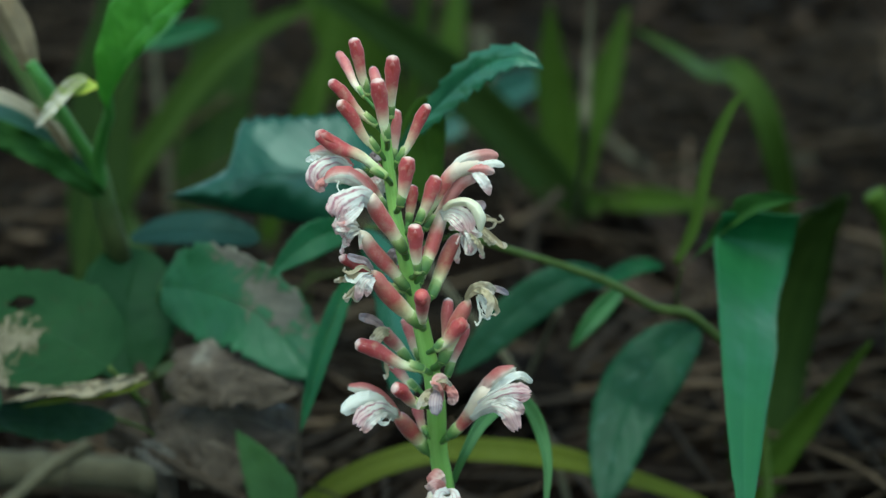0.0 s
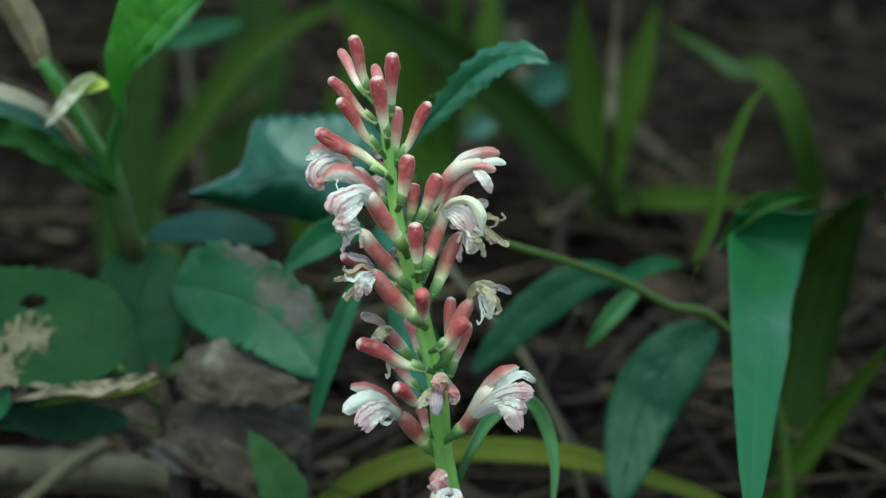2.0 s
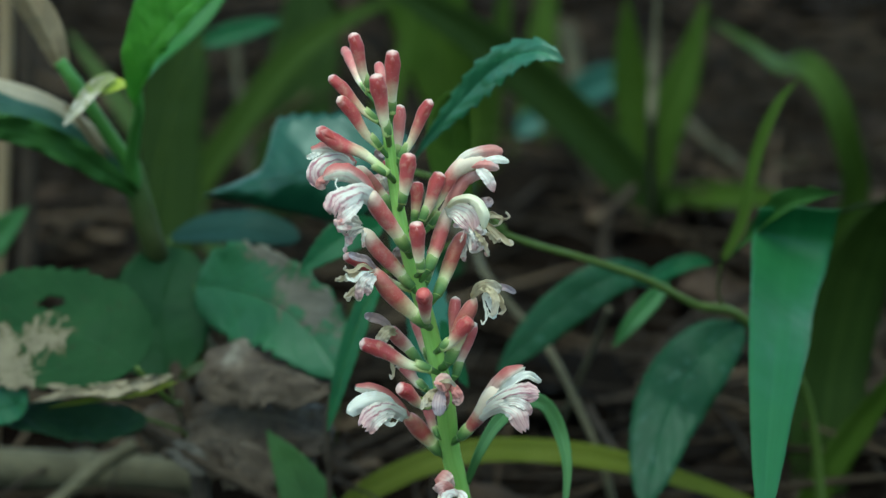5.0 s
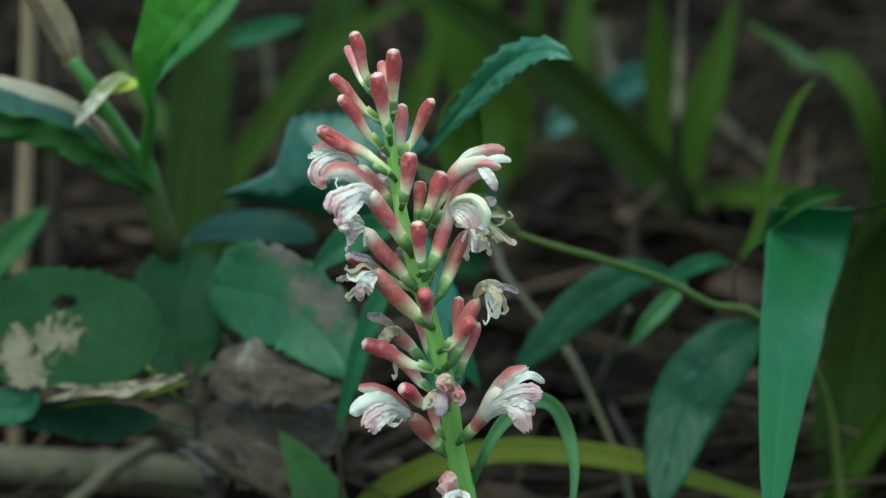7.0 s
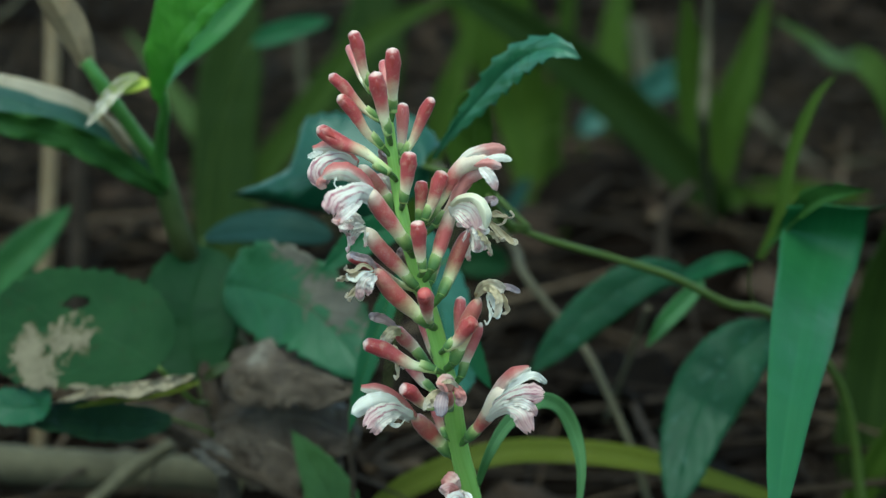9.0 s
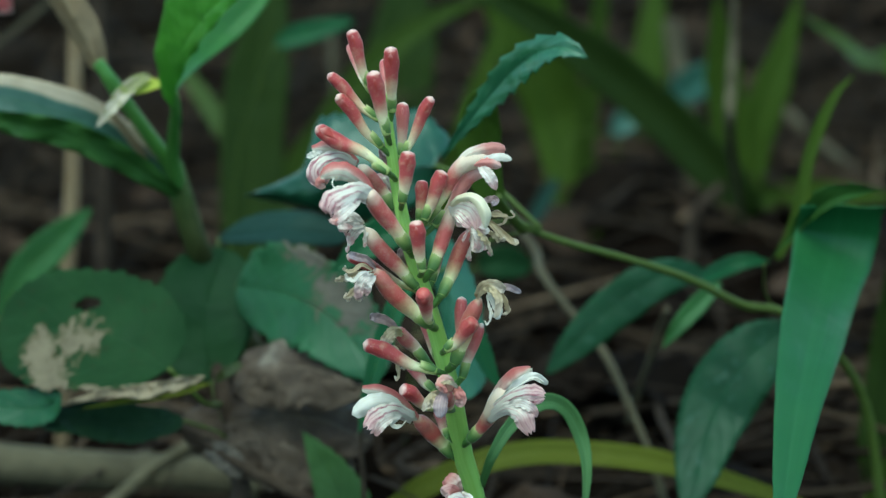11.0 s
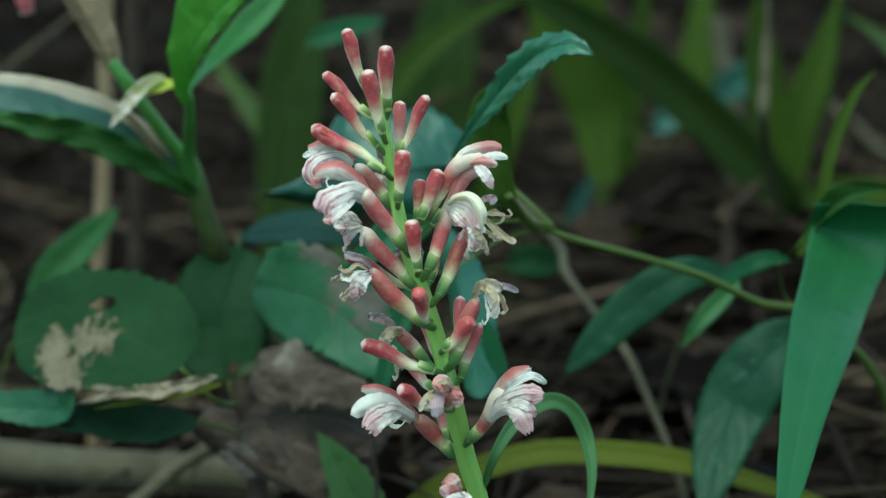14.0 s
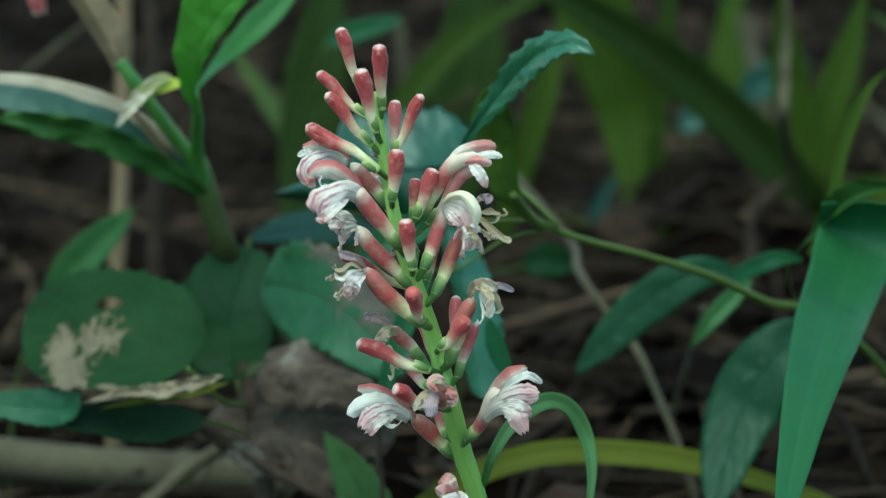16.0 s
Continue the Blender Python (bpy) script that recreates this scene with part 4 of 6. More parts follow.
# open blossom, lowest on the left
fl = blossom_tube((0.0014, 0.0164, 0.0718), [(-0.0012, 0.0152, 0.0752), (-0.0040, 0.0131, 0.0791), (-0.0066, 0.0099, 0.0828)], 0.00223, M_SPENT)
stamen(fl, [(-0.0082, 0.0030, 0.0842), (-0.0092, 0.0008, 0.0836), (-0.0105, 0.0008, 0.0836)])
petal(fl, [(-0.0060, 0.0085, 0.0826), (-0.0095, 0.0056, 0.0876), (-0.0136, 0.0047, 0.0904), (-0.0180, 0.0052, 0.0910)], 0.00150, M_HELM, "upper_lip", 26, up=(-0.1, -0.9, 0.4), fold=-0.35, droop=-0.3, shape=lambda v: min(1, 0.62 + 0.8 * v) * min(1, (1 - v) * 4 + 0.12) ** 0.5, frill=0.13)
petal(fl, [(-0.0083, 0.0045, 0.0855), (-0.0120, 0.0012, 0.0888), (-0.0156, -0.0006, 0.0892), (-0.0198, -0.0004, 0.0866)], 0.00215, M_HOOD, "side_lobe", 27, fold=-0.3, droop=-0.35, frill=0.13, shape=oval(0.4, 0.28))
fan(fl, [(-0.0066, 0.0066, 0.0835), (-0.0103, 0.0010, 0.0870), (-0.0134, -0.0022, 0.0869), (-0.0160, -0.0030, 0.0842)], 0.00265, M_FAN, 28, lobes=4)
petal(fl, [(-0.0088, 0.0022, 0.0856), (-0.0114, -0.0015, 0.0860), (-0.0135, -0.0030, 0.0847), (-0.0147, -0.0026, 0.0826)], 0.00110, M_LIP, "lower_lip", 29, fold=0.3, frill=0.3)
petal(fl, [(-0.0099, 0.0010, 0.0849), (-0.0112, -0.0010, 0.0847), (-0.0101, -0.0008, 0.0840), (-0.0090, -0.0004, 0.0842)], 0.00050, M_HOOD, "lower_lip", 290, frill=0.3)

# small half-spent blossom that faces out from the stem
fl = blossom_tube((0.0016, -0.0002, 0.0879), [(0.0015, -0.0037, 0.0903), (0.0014, -0.0073, 0.0927), (0.0012, -0.0099, 0.0945)], 0.00186)
petal(fl, [(0.0014, -0.0088, 0.0947), (0.0009, -0.0138, 0.0952), (0.0004, -0.0163, 0.0937), (0.0005, -0.0169, 0.0912)], 0.00161, M_MAUVE, "lower_lip", 31, frill=0.15, fold=-0.3, droop=-0.3)
petal(fl, [(0.0016, -0.0073, 0.0927), (0.0016, -0.0106, 0.0958), (0.0014, -0.0133, 0.0976), (0.0009, -0.0153, 0.0975)], 0.00186, M_PINK, "upper_lip", 32, frill=0.12, fold=-0.4, shape=oval(0.35, 0.3))
petal(fl, [(-0.0001, -0.0125, 0.0966), (0.0011, -0.0142, 0.0981), (0.0028, -0.0142, 0.0981), (0.0041, -0.0125, 0.0964)], 0.00049, M_WITHER, "withered_petal", 320, frill=0.3)
petal(fl, [(0.0009, -0.0089, 0.0945), (-0.0008, -0.0118, 0.0951), (-0.0023, -0.0131, 0.0940), (-0.0035, -0.0137, 0.0916)], 0.00074, M_WITHER, "withered_petal", 33, frill=0.3)
petal(fl, [(-0.0001, -0.0089, 0.0942), (-0.0011, -0.0131, 0.0942), (-0.0016, -0.0133, 0.0931), (-0.0026, -0.0135, 0.0923)], 0.00074, M_WITHER, "withered_petal", 330, frill=0.3)
petal(fl, [(0.0024, -0.0078, 0.0947), (0.0038, -0.0107, 0.0953), (0.0046, -0.0111, 0.0936), (0.0041, -0.0106, 0.0917)], 0.00124, M_ROSE, "withered_petal", 34, frill=0.2)

# open blossom, lowest on the right
fl = blossom_tube((0.0057, 0.0096, 0.0776), [(0.0078, 0.0083, 0.0804), (0.0095, 0.0068, 0.0830), (0.0112, 0.0045, 0.0861), (0.0129, 0.0030, 0.0896), (0.0155, 0.0022, 0.0923)], 0.00198, M_LONGTUBE, flare=1.2)
stamen(fl, [(0.0119, -0.0017, 0.0902), (0.0152, -0.0069, 0.0941), (0.0202, -0.0043, 0.0962), (0.0225, -0.0036, 0.0949)])
petal(fl, [(0.0093, 0.0066, 0.0829), (0.0122, 0.0024, 0.0895), (0.0156, 0.0006, 0.0943), (0.0196, 0.0016, 0.0967)], 0.00215, M_HELMOTHER, "upper_lip", 35, up=(0.1, -0.9, 0.4), fold=-0.3, droop=-0.35, shape=lambda v: min(1, 0.62 + 0.8 * v) * min(1, (1 - v) * 4 + 0.12) ** 0.5, frill=0.13)
petal(fl, [(0.0130, 0.0005, 0.0901), (0.0167, -0.0025, 0.0945), (0.0202, -0.0032, 0.0963), (0.0233, -0.0018, 0.0941)], 0.00090, M_HOOD, "side_lobe", 36, frill=0.3, ripple=0.15)
fan(fl, [(0.0095, 0.0050, 0.0839), (0.0140, -0.0022, 0.0901), (0.0185, -0.0054, 0.0928), (0.0225, -0.0052, 0.0925)], 0.00225, M_FAN, 37, lobes=3)
fan(fl, [(0.0096, 0.0042, 0.0839), (0.0140, -0.0036, 0.0890), (0.0174, -0.0074, 0.0889), (0.0196, -0.0076, 0.0848)], 0.00215, M_LIP, 38, lobes=3)
petal(fl, [(0.0135, -0.0030, 0.0895), (0.0169, -0.0060, 0.0910), (0.0196, -0.0068, 0.0902), (0.0208, -0.0062, 0.0880)], 0.00110, M_LIP, "lower_lip", 380, frill=0.3)

# blossom just below, facing out
fl = blossom_tube((0.0064, 0.0181, 0.0535), [(0.0049, 0.0111, 0.0586), (0.0037, 0.0060, 0.0629), (0.0029, 0.0026, 0.0660)], 0.00223, flare=1.45)
petal(fl, [(0.0032, 0.0024, 0.0652), (0.0024, -0.0026, 0.0697), (0.0014, -0.0032, 0.0715), (-0.0001, -0.0012, 0.0713)], 0.00272, M_PINK, "upper_lip", 50, fold=-0.3)
petal(fl, [(0.0032, 0.0023, 0.0647), (0.0026, -0.0047, 0.0696), (0.0016, -0.0065, 0.0708), (0.0004, -0.0057, 0.0697)], 0.00186, M_ROSE, "upper_lip", 51)
petal(fl, [(0.0037, 0.0023, 0.0647), (0.0034, -0.0060, 0.0687), (0.0029, -0.0091, 0.0685), (0.0024, -0.0087, 0.0660)], 0.00223, M_LIP, "lower_lip", 52)
petal(fl, [(0.0037, 0.0024, 0.0652), (0.0051, -0.0050, 0.0686), (0.0056, -0.0072, 0.0681), (0.0061, -0.0066, 0.0663)], 0.00173, M_LIP, "lower_lip", 53)
# leftovers seen between the buds
fl = blossom_tube((-0.0052, 0.0097, 0.1115), [(-0.0062, 0.0113, 0.1137), (-0.0072, 0.0119, 0.1161), (-0.0080, 0.0114, 0.1183)], 0.00148, M_PALEBUD)
petal(fl, [(-0.0077, 0.0103, 0.1179), (-0.0084, 0.0078, 0.1203), (-0.0082, 0.0071, 0.1215), (-0.0072, 0.0071, 0.1218)], 0.00148, M_MAUVE, "withered_petal", 54, frill=0.3)
fl = blossom_tube((-0.0097, 0.0135, 0.1352), [(-0.0107, 0.0151, 0.1375), (-0.0118, 0.0157, 0.1397), (-0.0123, 0.0159, 0.1406)], 0.00136, M_PALEBUD)
petal(fl, [(-0.0120, 0.0147, 0.1401), (-0.0127, 0.0132, 0.1422), (-0.0122, 0.0125, 0.1434), (-0.0114, 0.0113, 0.1426)], 0.00124, M_MAUVE, "withered_petal", 55, frill=0.3)

# fine pale hairs that fringe the stem, the buds and the tubes
def build_hairs():
    rnd = random.Random(77)
    verts, faces = [], []
    for ob in [c for c in spike.children if c.name.split(".")[0] in ("bud", "flower", "stem")]:
        me = ob.data
        polys = list(me.polygons)
        for _ in range(240 if ob.name.startswith("stem") else 90):
            f = polys[rnd.randrange(len(polys))]
            p = ob.matrix_world @ f.center
            d = (f.normal + Vector((rnd.uniform(-0.6, 0.6), rnd.uniform(-0.6, 0.6), rnd.uniform(-0.3, 0.8)))).normalized()
            long, w = rnd.uniform(0.0002, 0.0005), 0.000016
            a = d.orthogonal().normalized() * w
            b = d.cross(a)
            k = len(verts)
            verts += [(p + a)[:], (p - 0.5 * a + 0.87 * b)[:], (p - 0.5 * a - 0.87 * b)[:], (p + d * long)[:]]
            faces += [(k, k + 1, k + 3), (k + 1, k + 2, k + 3), (k + 2, k, k + 3)]
    me = bpy.data.meshes.new("hairs")
    me.from_pydata(verts, [], faces)
    me.uv_layers.new(name="UVMap")
    me.materials.append(M_HAIR)
    ob = new("hairs", me)
    ob.parent = spike
    ob.matrix_parent_inverse = spike.matrix_world.inverted()
    tagged(ob, "fine pale hairs on the stem and blossoms", kind="stuff")


bpy.context.view_layer.update()
build_hairs()

# narrow bracts and leaves of the same plant
part("leaf", lamina([(0.0077, 0.0200, 0.0628), (0.0103, 0.0184, 0.0707), (0.0145, 0.0230, 0.0765), (0.0212, 0.0320, 0.0792), (0.0268, 0.0375, 0.0762), (0.0306, 0.0385, 0.0690), (0.0321, 0.0345, 0.0615), (0.0312, 0.0290, 0.0509)], 0.0020, up=(0.3, -0.8, 0.5), shape=lambda v: min(1, 0.35 + 1.6 * v) * min(1, (1 - v) * 3) ** 0.6, fold=0.35, rows=50, cols=8, seed=3), M_SPIKELEAF, spike, "narrow arching green leaf")


# ---- leaves and stems behind ----
def single_leaf(name, label, points, half, material, category="leaf", group="", petiole=(), **kw):
    """One leaf, with its midrib and, where given, its leaf stalk as parts."""
    ob = tagged(part(name, lamina(points, half, **kw), material), label, category, group)
    add_rib(ob, points, half, material, petiole, kw.get("up", FACE))
    return ob


def add_rib(ob, points, half, material, petiole=(), up=FACE, size=1.0):
    pts = spline(points, 24)
    fr = frames_along(pts, up)
    line = [p + f[2] * half * 0.008 for p, f in zip(pts, fr)]
    if size:
        part("midrib", tube(line[:-1], lambda v: size * half * (0.022 - 0.018 * v), 23, 6), M_VINE if material in (M_HERB, M_BRIGHT, M_FRESH) else material, ob)
    if petiole:
        part("leaf_stalk", tube([points[0], *petiole], half * 0.02 + 0.0003, 20, 8), M_VINE, ob)


def leaf_on(plant, label, points, half, material, petiole=(), rib=1.0, **kw):
    ob = part("leaf", lamina(points, half, **kw), material, plant, label)
    add_rib(ob, points, half, material, petiole, kw.get("up", FACE), rib)
    return ob


def stalk(name, label, points, r, material, category="stem", **kw):
    return tagged(part(name, tube(points, r, kw.pop("rows", 40), 10, **kw), material), label, category)


# vine with drooping leaves
vine = thing("vine", (0.1248, 0.1909, -0.0227), "thin green vine stem with drooping spotted and toothed leaves", "vine")
part("stem", tube([(0.0169, 0.1232, 0.0994), (0.0278, 0.1271, 0.0945), (0.0437, 0.1358, 0.0879), (0.0616, 0.1441, 0.0798), (0.0768, 0.1520, 0.0703), (0.0917, 0.1607, 0.0638), (0.1148, 0.1842, 0.0337), (0.1248, 0.1909, -0.0227)], lambda v: 0.00109 * (0.75 + 0.6 * v), 60, 10, wobble=0.05), M_VINE, vine)
part("leaf", lamina([(0.0681, 0.1930, 0.0698), (0.0542, 0.1880, 0.0683), (0.0410, 0.1860, 0.0598), (0.0306, 0.1830, 0.0505), (0.0217, 0.1800, 0.0416)], 0.00670, shape=oval(0.6, 0.8), fold=0.2, droop=-0.15, ripple=0.04, teeth=20, tooth=0.06, rows=90, seed=14), M_SPOTTED, vine, "lance-shaped dark leaf with pale specks")
part("leaf", lamina([(0.0917, 0.1603, 0.0622), (0.0782, 0.1530, 0.0534), (0.0683, 0.1473, 0.0384), (0.0608, 0.1288, 0.0179)], 0.01080, shape=oval(0.60, 0.65), fold=0.15, droop=-0.15, ripple=0.05, teeth=20, tooth=0.05, rows=90, seed=15, up=(-0.25, -0.9, 0.3)), M_SPOTTED, vine, "broad drooping dark leaf with pale specks")
part("leaf", lamina([(0.0726, 0.1826, 0.0690), (0.0665, 0.1783, 0.0641), (0.0604, 0.1738, 0.0585), (0.0553, 0.1722, 0.0519)], 0.00280, shape=oval(0.6, 0.8), fold=0.3, rows=30, seed=16), M_FRESH, vine)
part("leaf", lamina([(0.0642, 0.1921, 0.0656), (0.0753, 0.2030, 0.0681), (0.0824, 0.2054, 0.0696), (0.0886, 0.2072, 0.0686)], 0.0027, shape=oval(0.5, 0.8), fold=0.2, rows=30, seed=17), M_HERB, vine)
part("side_stem", tube([(0.0163, 0.1220, 0.0995), (0.0133, 0.1160, 0.1043), (0.0100, 0.1080, 0.1114)], lambda v: 0.0013 * (1.2 - 0.4 * v), 20, 8), M_VINE, vine)
part("leaf", lamina([(-0.0041, 0.1040, 0.1225), (-0.0001, 0.1020, 0.1285), (0.0046, 0.0980, 0.1351), (0.0098, 0.0940, 0.1418), (0.0146, 0.0900, 0.1476), (0.0204, 0.0850, 0.1526), (0.0270, 0.0800, 0.1550), (0.0330, 0.0770, 0.1529)], 0.0053, up=(0.05, -0.85, 0.5), shape=lambda v: 0.10 * (1 - v) + oval(1.7, 0.95)(v), sides=(0.9, 1.0), fold=0.30, droop=-0.12, teeth=11, tooth=0.34, rows=120, cols=18, ripple=0.07, quilt=0.05, seed=11), M_TOOTHED, vine, "toothed glossy leaf with a bent tip")
part("leaf_base", lamina([(0.0135, 0.1180, 0.1015), (0.0099, 0.1140, 0.1092), (0.0072, 0.1120, 0.1160), (0.0063, 0.1100, 0.1246), (0.0070, 0.1060, 0.1328), (0.0089, 0.1000, 0.1404)], 0.0072, up=(-0.2, -0.9, 0.35), shape=oval(1.1, 0.5), sides=(1.0, 0.72), fold=0.15, ripple=0.05, rows=50, cols=14, seed=111), M_BACK, vine, "smooth green lower half of a bent leaf")
part("leaf", lamina([(-0.0120, 0.1282, 0.0990), (-0.0211, 0.1247, 0.0974), (-0.0271, 0.1219, 0.0942), (-0.0349, 0.1193, 0.0880)], 0.00516, shape=oval(0.6, 0.9), teeth=10, tooth=0.12, rows=50, fold=0.25, seed=13), M_HERB, vine)

# long hanging blade and its neighbours
strap_plant = thing("strap_leaf_plant", (0.1728, 0.2174, -0.0405), "green plant with long hanging strap leaves", "plant")
part("stem", tube([(0.1728, 0.2174, -0.0405), (0.1737, 0.2321, 0.0189), (0.1700, 0.2393, 0.0690), (0.1618, 0.2382, 0.0857)], 0.00391, 30, 10), M_STRAP, strap_plant)
part("leaf_base", lamina([(0.1483, 0.2500, 0.0783), (0.1346, 0.2100, 0.0864), (0.1225, 0.1750, 0.0927), (0.1110, 0.1450, 0.0981), (0.1020, 0.1300, 0.1003)], 0.0022, up=(0, -0.9, -0.3), shape=lambda v: 0.7 + 0.3 * v, fold=0.15, rows=40, seed=180), M_STRAPSHADE, strap_plant, "dark bent-over base of the hanging leaf")
part("hanging_leaf", lamina([(0.1005, 0.1240, 0.1051), (0.1003, 0.1280, 0.0994), (0.0994, 0.1285, 0.0941), (0.0971, 0.1210, 0.0897), (0.0934, 0.1040, 0.0862), (0.0877, 0.0720, 0.0831), (0.0818, 0.0420, 0.0749), (0.0766, 0.0135, 0.0636), (0.0735, -0.0040, 0.0579)], 0.0110, shape=lambda v: min(1.0, 1.25 - 0.75 * v, (1 - v) * 2.0 + 0.01), fold=0.10, droop=-0.05, rows=70, cols=14, seed=18, up=(0.02, -0.95, 0.25)), M_BLADE, strap_plant, "long smooth green strap leaf that hangs down")
single_leaf("pointed_leaf", "green leaf with a drawn-out pointed tip", [(0.0811, 0.1340, 0.0865), (0.0874, 0.1310, 0.0942), (0.0927, 0.1260, 0.1025), (0.0982, 0.1190, 0.1081), (0.1040, 0.1130, 0.1110), (0.1098, 0.1080, 0.1131)], 0.0037, M_MARGIN, fold=0.5, shape=oval(2.4, 1.9), sides=(1.1, 0.7), teeth=4, tooth=0.30, ripple=0.16, rows=40, up=(0.0, -0.9, 0.4), seed=19, petiole=[(0.0832, 0.1528, 0.0734), (0.0874, 0.1592, 0.0657)])
single_leaf("thin_blade", "thin arching green grass blade", [(0.0899, 0.1939, 0.0730), (0.0955, 0.1967, 0.0844), (0.1000, 0.2016, 0.1041), (0.1064, 0.2052, 0.1188), (0.1125, 0.2069, 0.1257)], 0.00186, M_STRAP, shape=strap, fold=0.4, rows=40, seed=20)
part("strap_leaf", lamina([(0.1332, 0.2620, -0.0428), (0.1357, 0.2680, -0.0083), (0.1389, 0.2720, 0.0187), (0.1433, 0.2700, 0.0450), (0.1491, 0.2620, 0.0665), (0.1559, 0.2500, 0.0827)], 0.0120, shape=strap, fold=0.2, rows=40, seed=21), M_STRAPSHADE, strap_plant)
single_leaf("green_blade", "slanting green strap leaf near the ground", [(0.1167, 0.2285, -0.0372), (0.1278, 0.2252, -0.0091), (0.1405, 0.2208, 0.0149), (0.1560, 0.2075, 0.0446)], 0.00468, M_STRAP, shape=strap, fold=0.3, rows=40, seed=22)
single_leaf("olive_blade", "yellowing strap leaf bowed over the ground", [(-0.0425, 0.1505, -0.0194), (-0.0228, 0.1570, 0.0069), (-0.0064, 0.1595, 0.0173), (0.0117, 0.1609, 0.0229), (0.0299, 0.1659, 0.0221), (0.0534, 0.1700, 0.0181), (0.0756, 0.1734, 0.0108), (0.0997, 0.1761, 0.0009), (0.1182, 0.1729, -0.0122)], 0.00394, M_OLIVE, shape=strap, fold=0.25, rows=60, up=(0, -0.7, 0.7), seed=23)

# leaves on the left
def eaten(u, v):
    a = ((u - 0.70) / 0.058) ** 2 + ((v - 0.56) / 0.050) ** 2
    return a + 0.5 * noise.noise(Vector((u * 20, v * 20, 1))) < 1


broad_herb = thing("broad_leaved_herb", (-0.0596, 0.1205, -0.0157), "low broad-leaved herb with torn and rotting leaves", "herb")
part("stem", tube([(-0.0596, 0.1205, -0.0157), (-0.0620, 0.1265, 0.0088), (-0.0650, 0.1428, 0.0331), (-0.0698, 0.1511, 0.0456), (-0.0719, 0.1578, 0.0520)], 0.00271, 40, 10, wobble=0.06), M_TWIG, broad_herb, "dark brown woody stem")
leaf_on(broad_herb, "round toothed green leaf with a torn brown patch", [(-0.0777, 0.1070, 0.0653), (-0.0875, 0.1130, 0.0698), (-0.1008, 0.1205, 0.0720), (-0.1154, 0.1250, 0.0708), (-0.1275, 0.1260, 0.0678)], 0.0212, M_HOLED, rib=0.0, shape=oval(0.50, 0.45), teeth=18, tooth=0.07, ragged=0.06, fold=0.05, ripple=0.05, rows=90, cols=44, hole=eaten, seed=24, up=(0.05, -0.66, 0.75), petiole=[(-0.0700, 0.1140, 0.0540), (-0.0690, 0.1400, 0.0450)])
leaf_on(broad_herb, "lower lobe of a torn toothed green leaf", [(-0.1065, 0.1060, 0.0582), (-0.1120, 0.1080, 0.0544), (-0.1200, 0.1100, 0.0535), (-0.1368, 0.1130, 0.0542)], 0.0058, M_HOLED2, shape=oval(0.40, 0.4), teeth=13, tooth=0.2, fold=0.1, ripple=0.08, rows=60, cols=16, seed=25, up=(0.1, -0.8, 0.55))
leaf_on(broad_herb, "dry curled pale rim of a dying leaf", [(-0.0674, 0.1041, 0.0641), (-0.0741, 0.1027, 0.0626), (-0.0831, 0.1022, 0.0606), (-0.0923, 0.1022, 0.0603), (-0.1046, 0.0995, 0.0580)], 0.00194, M_RIM, fold=0.25, ripple=0.35, frill=0.35, crumple=0.35, ragged=0.30, rows=80, seed=26)
leaf_on(broad_herb, "rolled yellow-green underside of a leaf margin", [(-0.0666, 0.1075, 0.0612), (-0.0761, 0.1059, 0.0589), (-0.0889, 0.1045, 0.0574), (-0.1010, 0.1030, 0.0554)], 0.00117, M_OLIVE, fold=0.4, ragged=0.2, crumple=0.2, ripple=0.3, rows=40, seed=261)
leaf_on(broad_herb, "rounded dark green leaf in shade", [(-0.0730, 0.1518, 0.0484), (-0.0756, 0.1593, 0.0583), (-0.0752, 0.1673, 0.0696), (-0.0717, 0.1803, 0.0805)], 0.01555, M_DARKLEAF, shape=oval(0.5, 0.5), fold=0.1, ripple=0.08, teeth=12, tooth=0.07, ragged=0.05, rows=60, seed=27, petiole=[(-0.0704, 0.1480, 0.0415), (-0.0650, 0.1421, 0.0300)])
leaf_on(broad_herb, "broad green leaf with a grey-brown rotten corner", [(-0.0654, 0.1582, 0.0745), (-0.0521, 0.1481, 0.0755), (-0.0371, 0.1340, 0.0723), (-0.0219, 0.1223, 0.0586)], 0.01448, M_ROTLEAF, shape=oval(0.4, 0.5), fold=0.1, ripple=0.12, teeth=13, tooth=0.1, ragged=0.1, rows=80, cols=16, seed=28, petiole=[(-0.0689, 0.1790, 0.0544), (-0.0708, 0.1606, 0.0427)])


def shoulder(v):
    """The upper half of a leaf that is broad at its base and drops to a narrow tip."""
    broad = min(1, 0.35 + 4.2 * v) ** 0.7
    fall = 1 / (1 + math.exp((v - 0.63) / 0.018))
    return broad * fall + (1 - fall) * 0.42 * min(1, (1 - v) * 2.6) ** 0.9


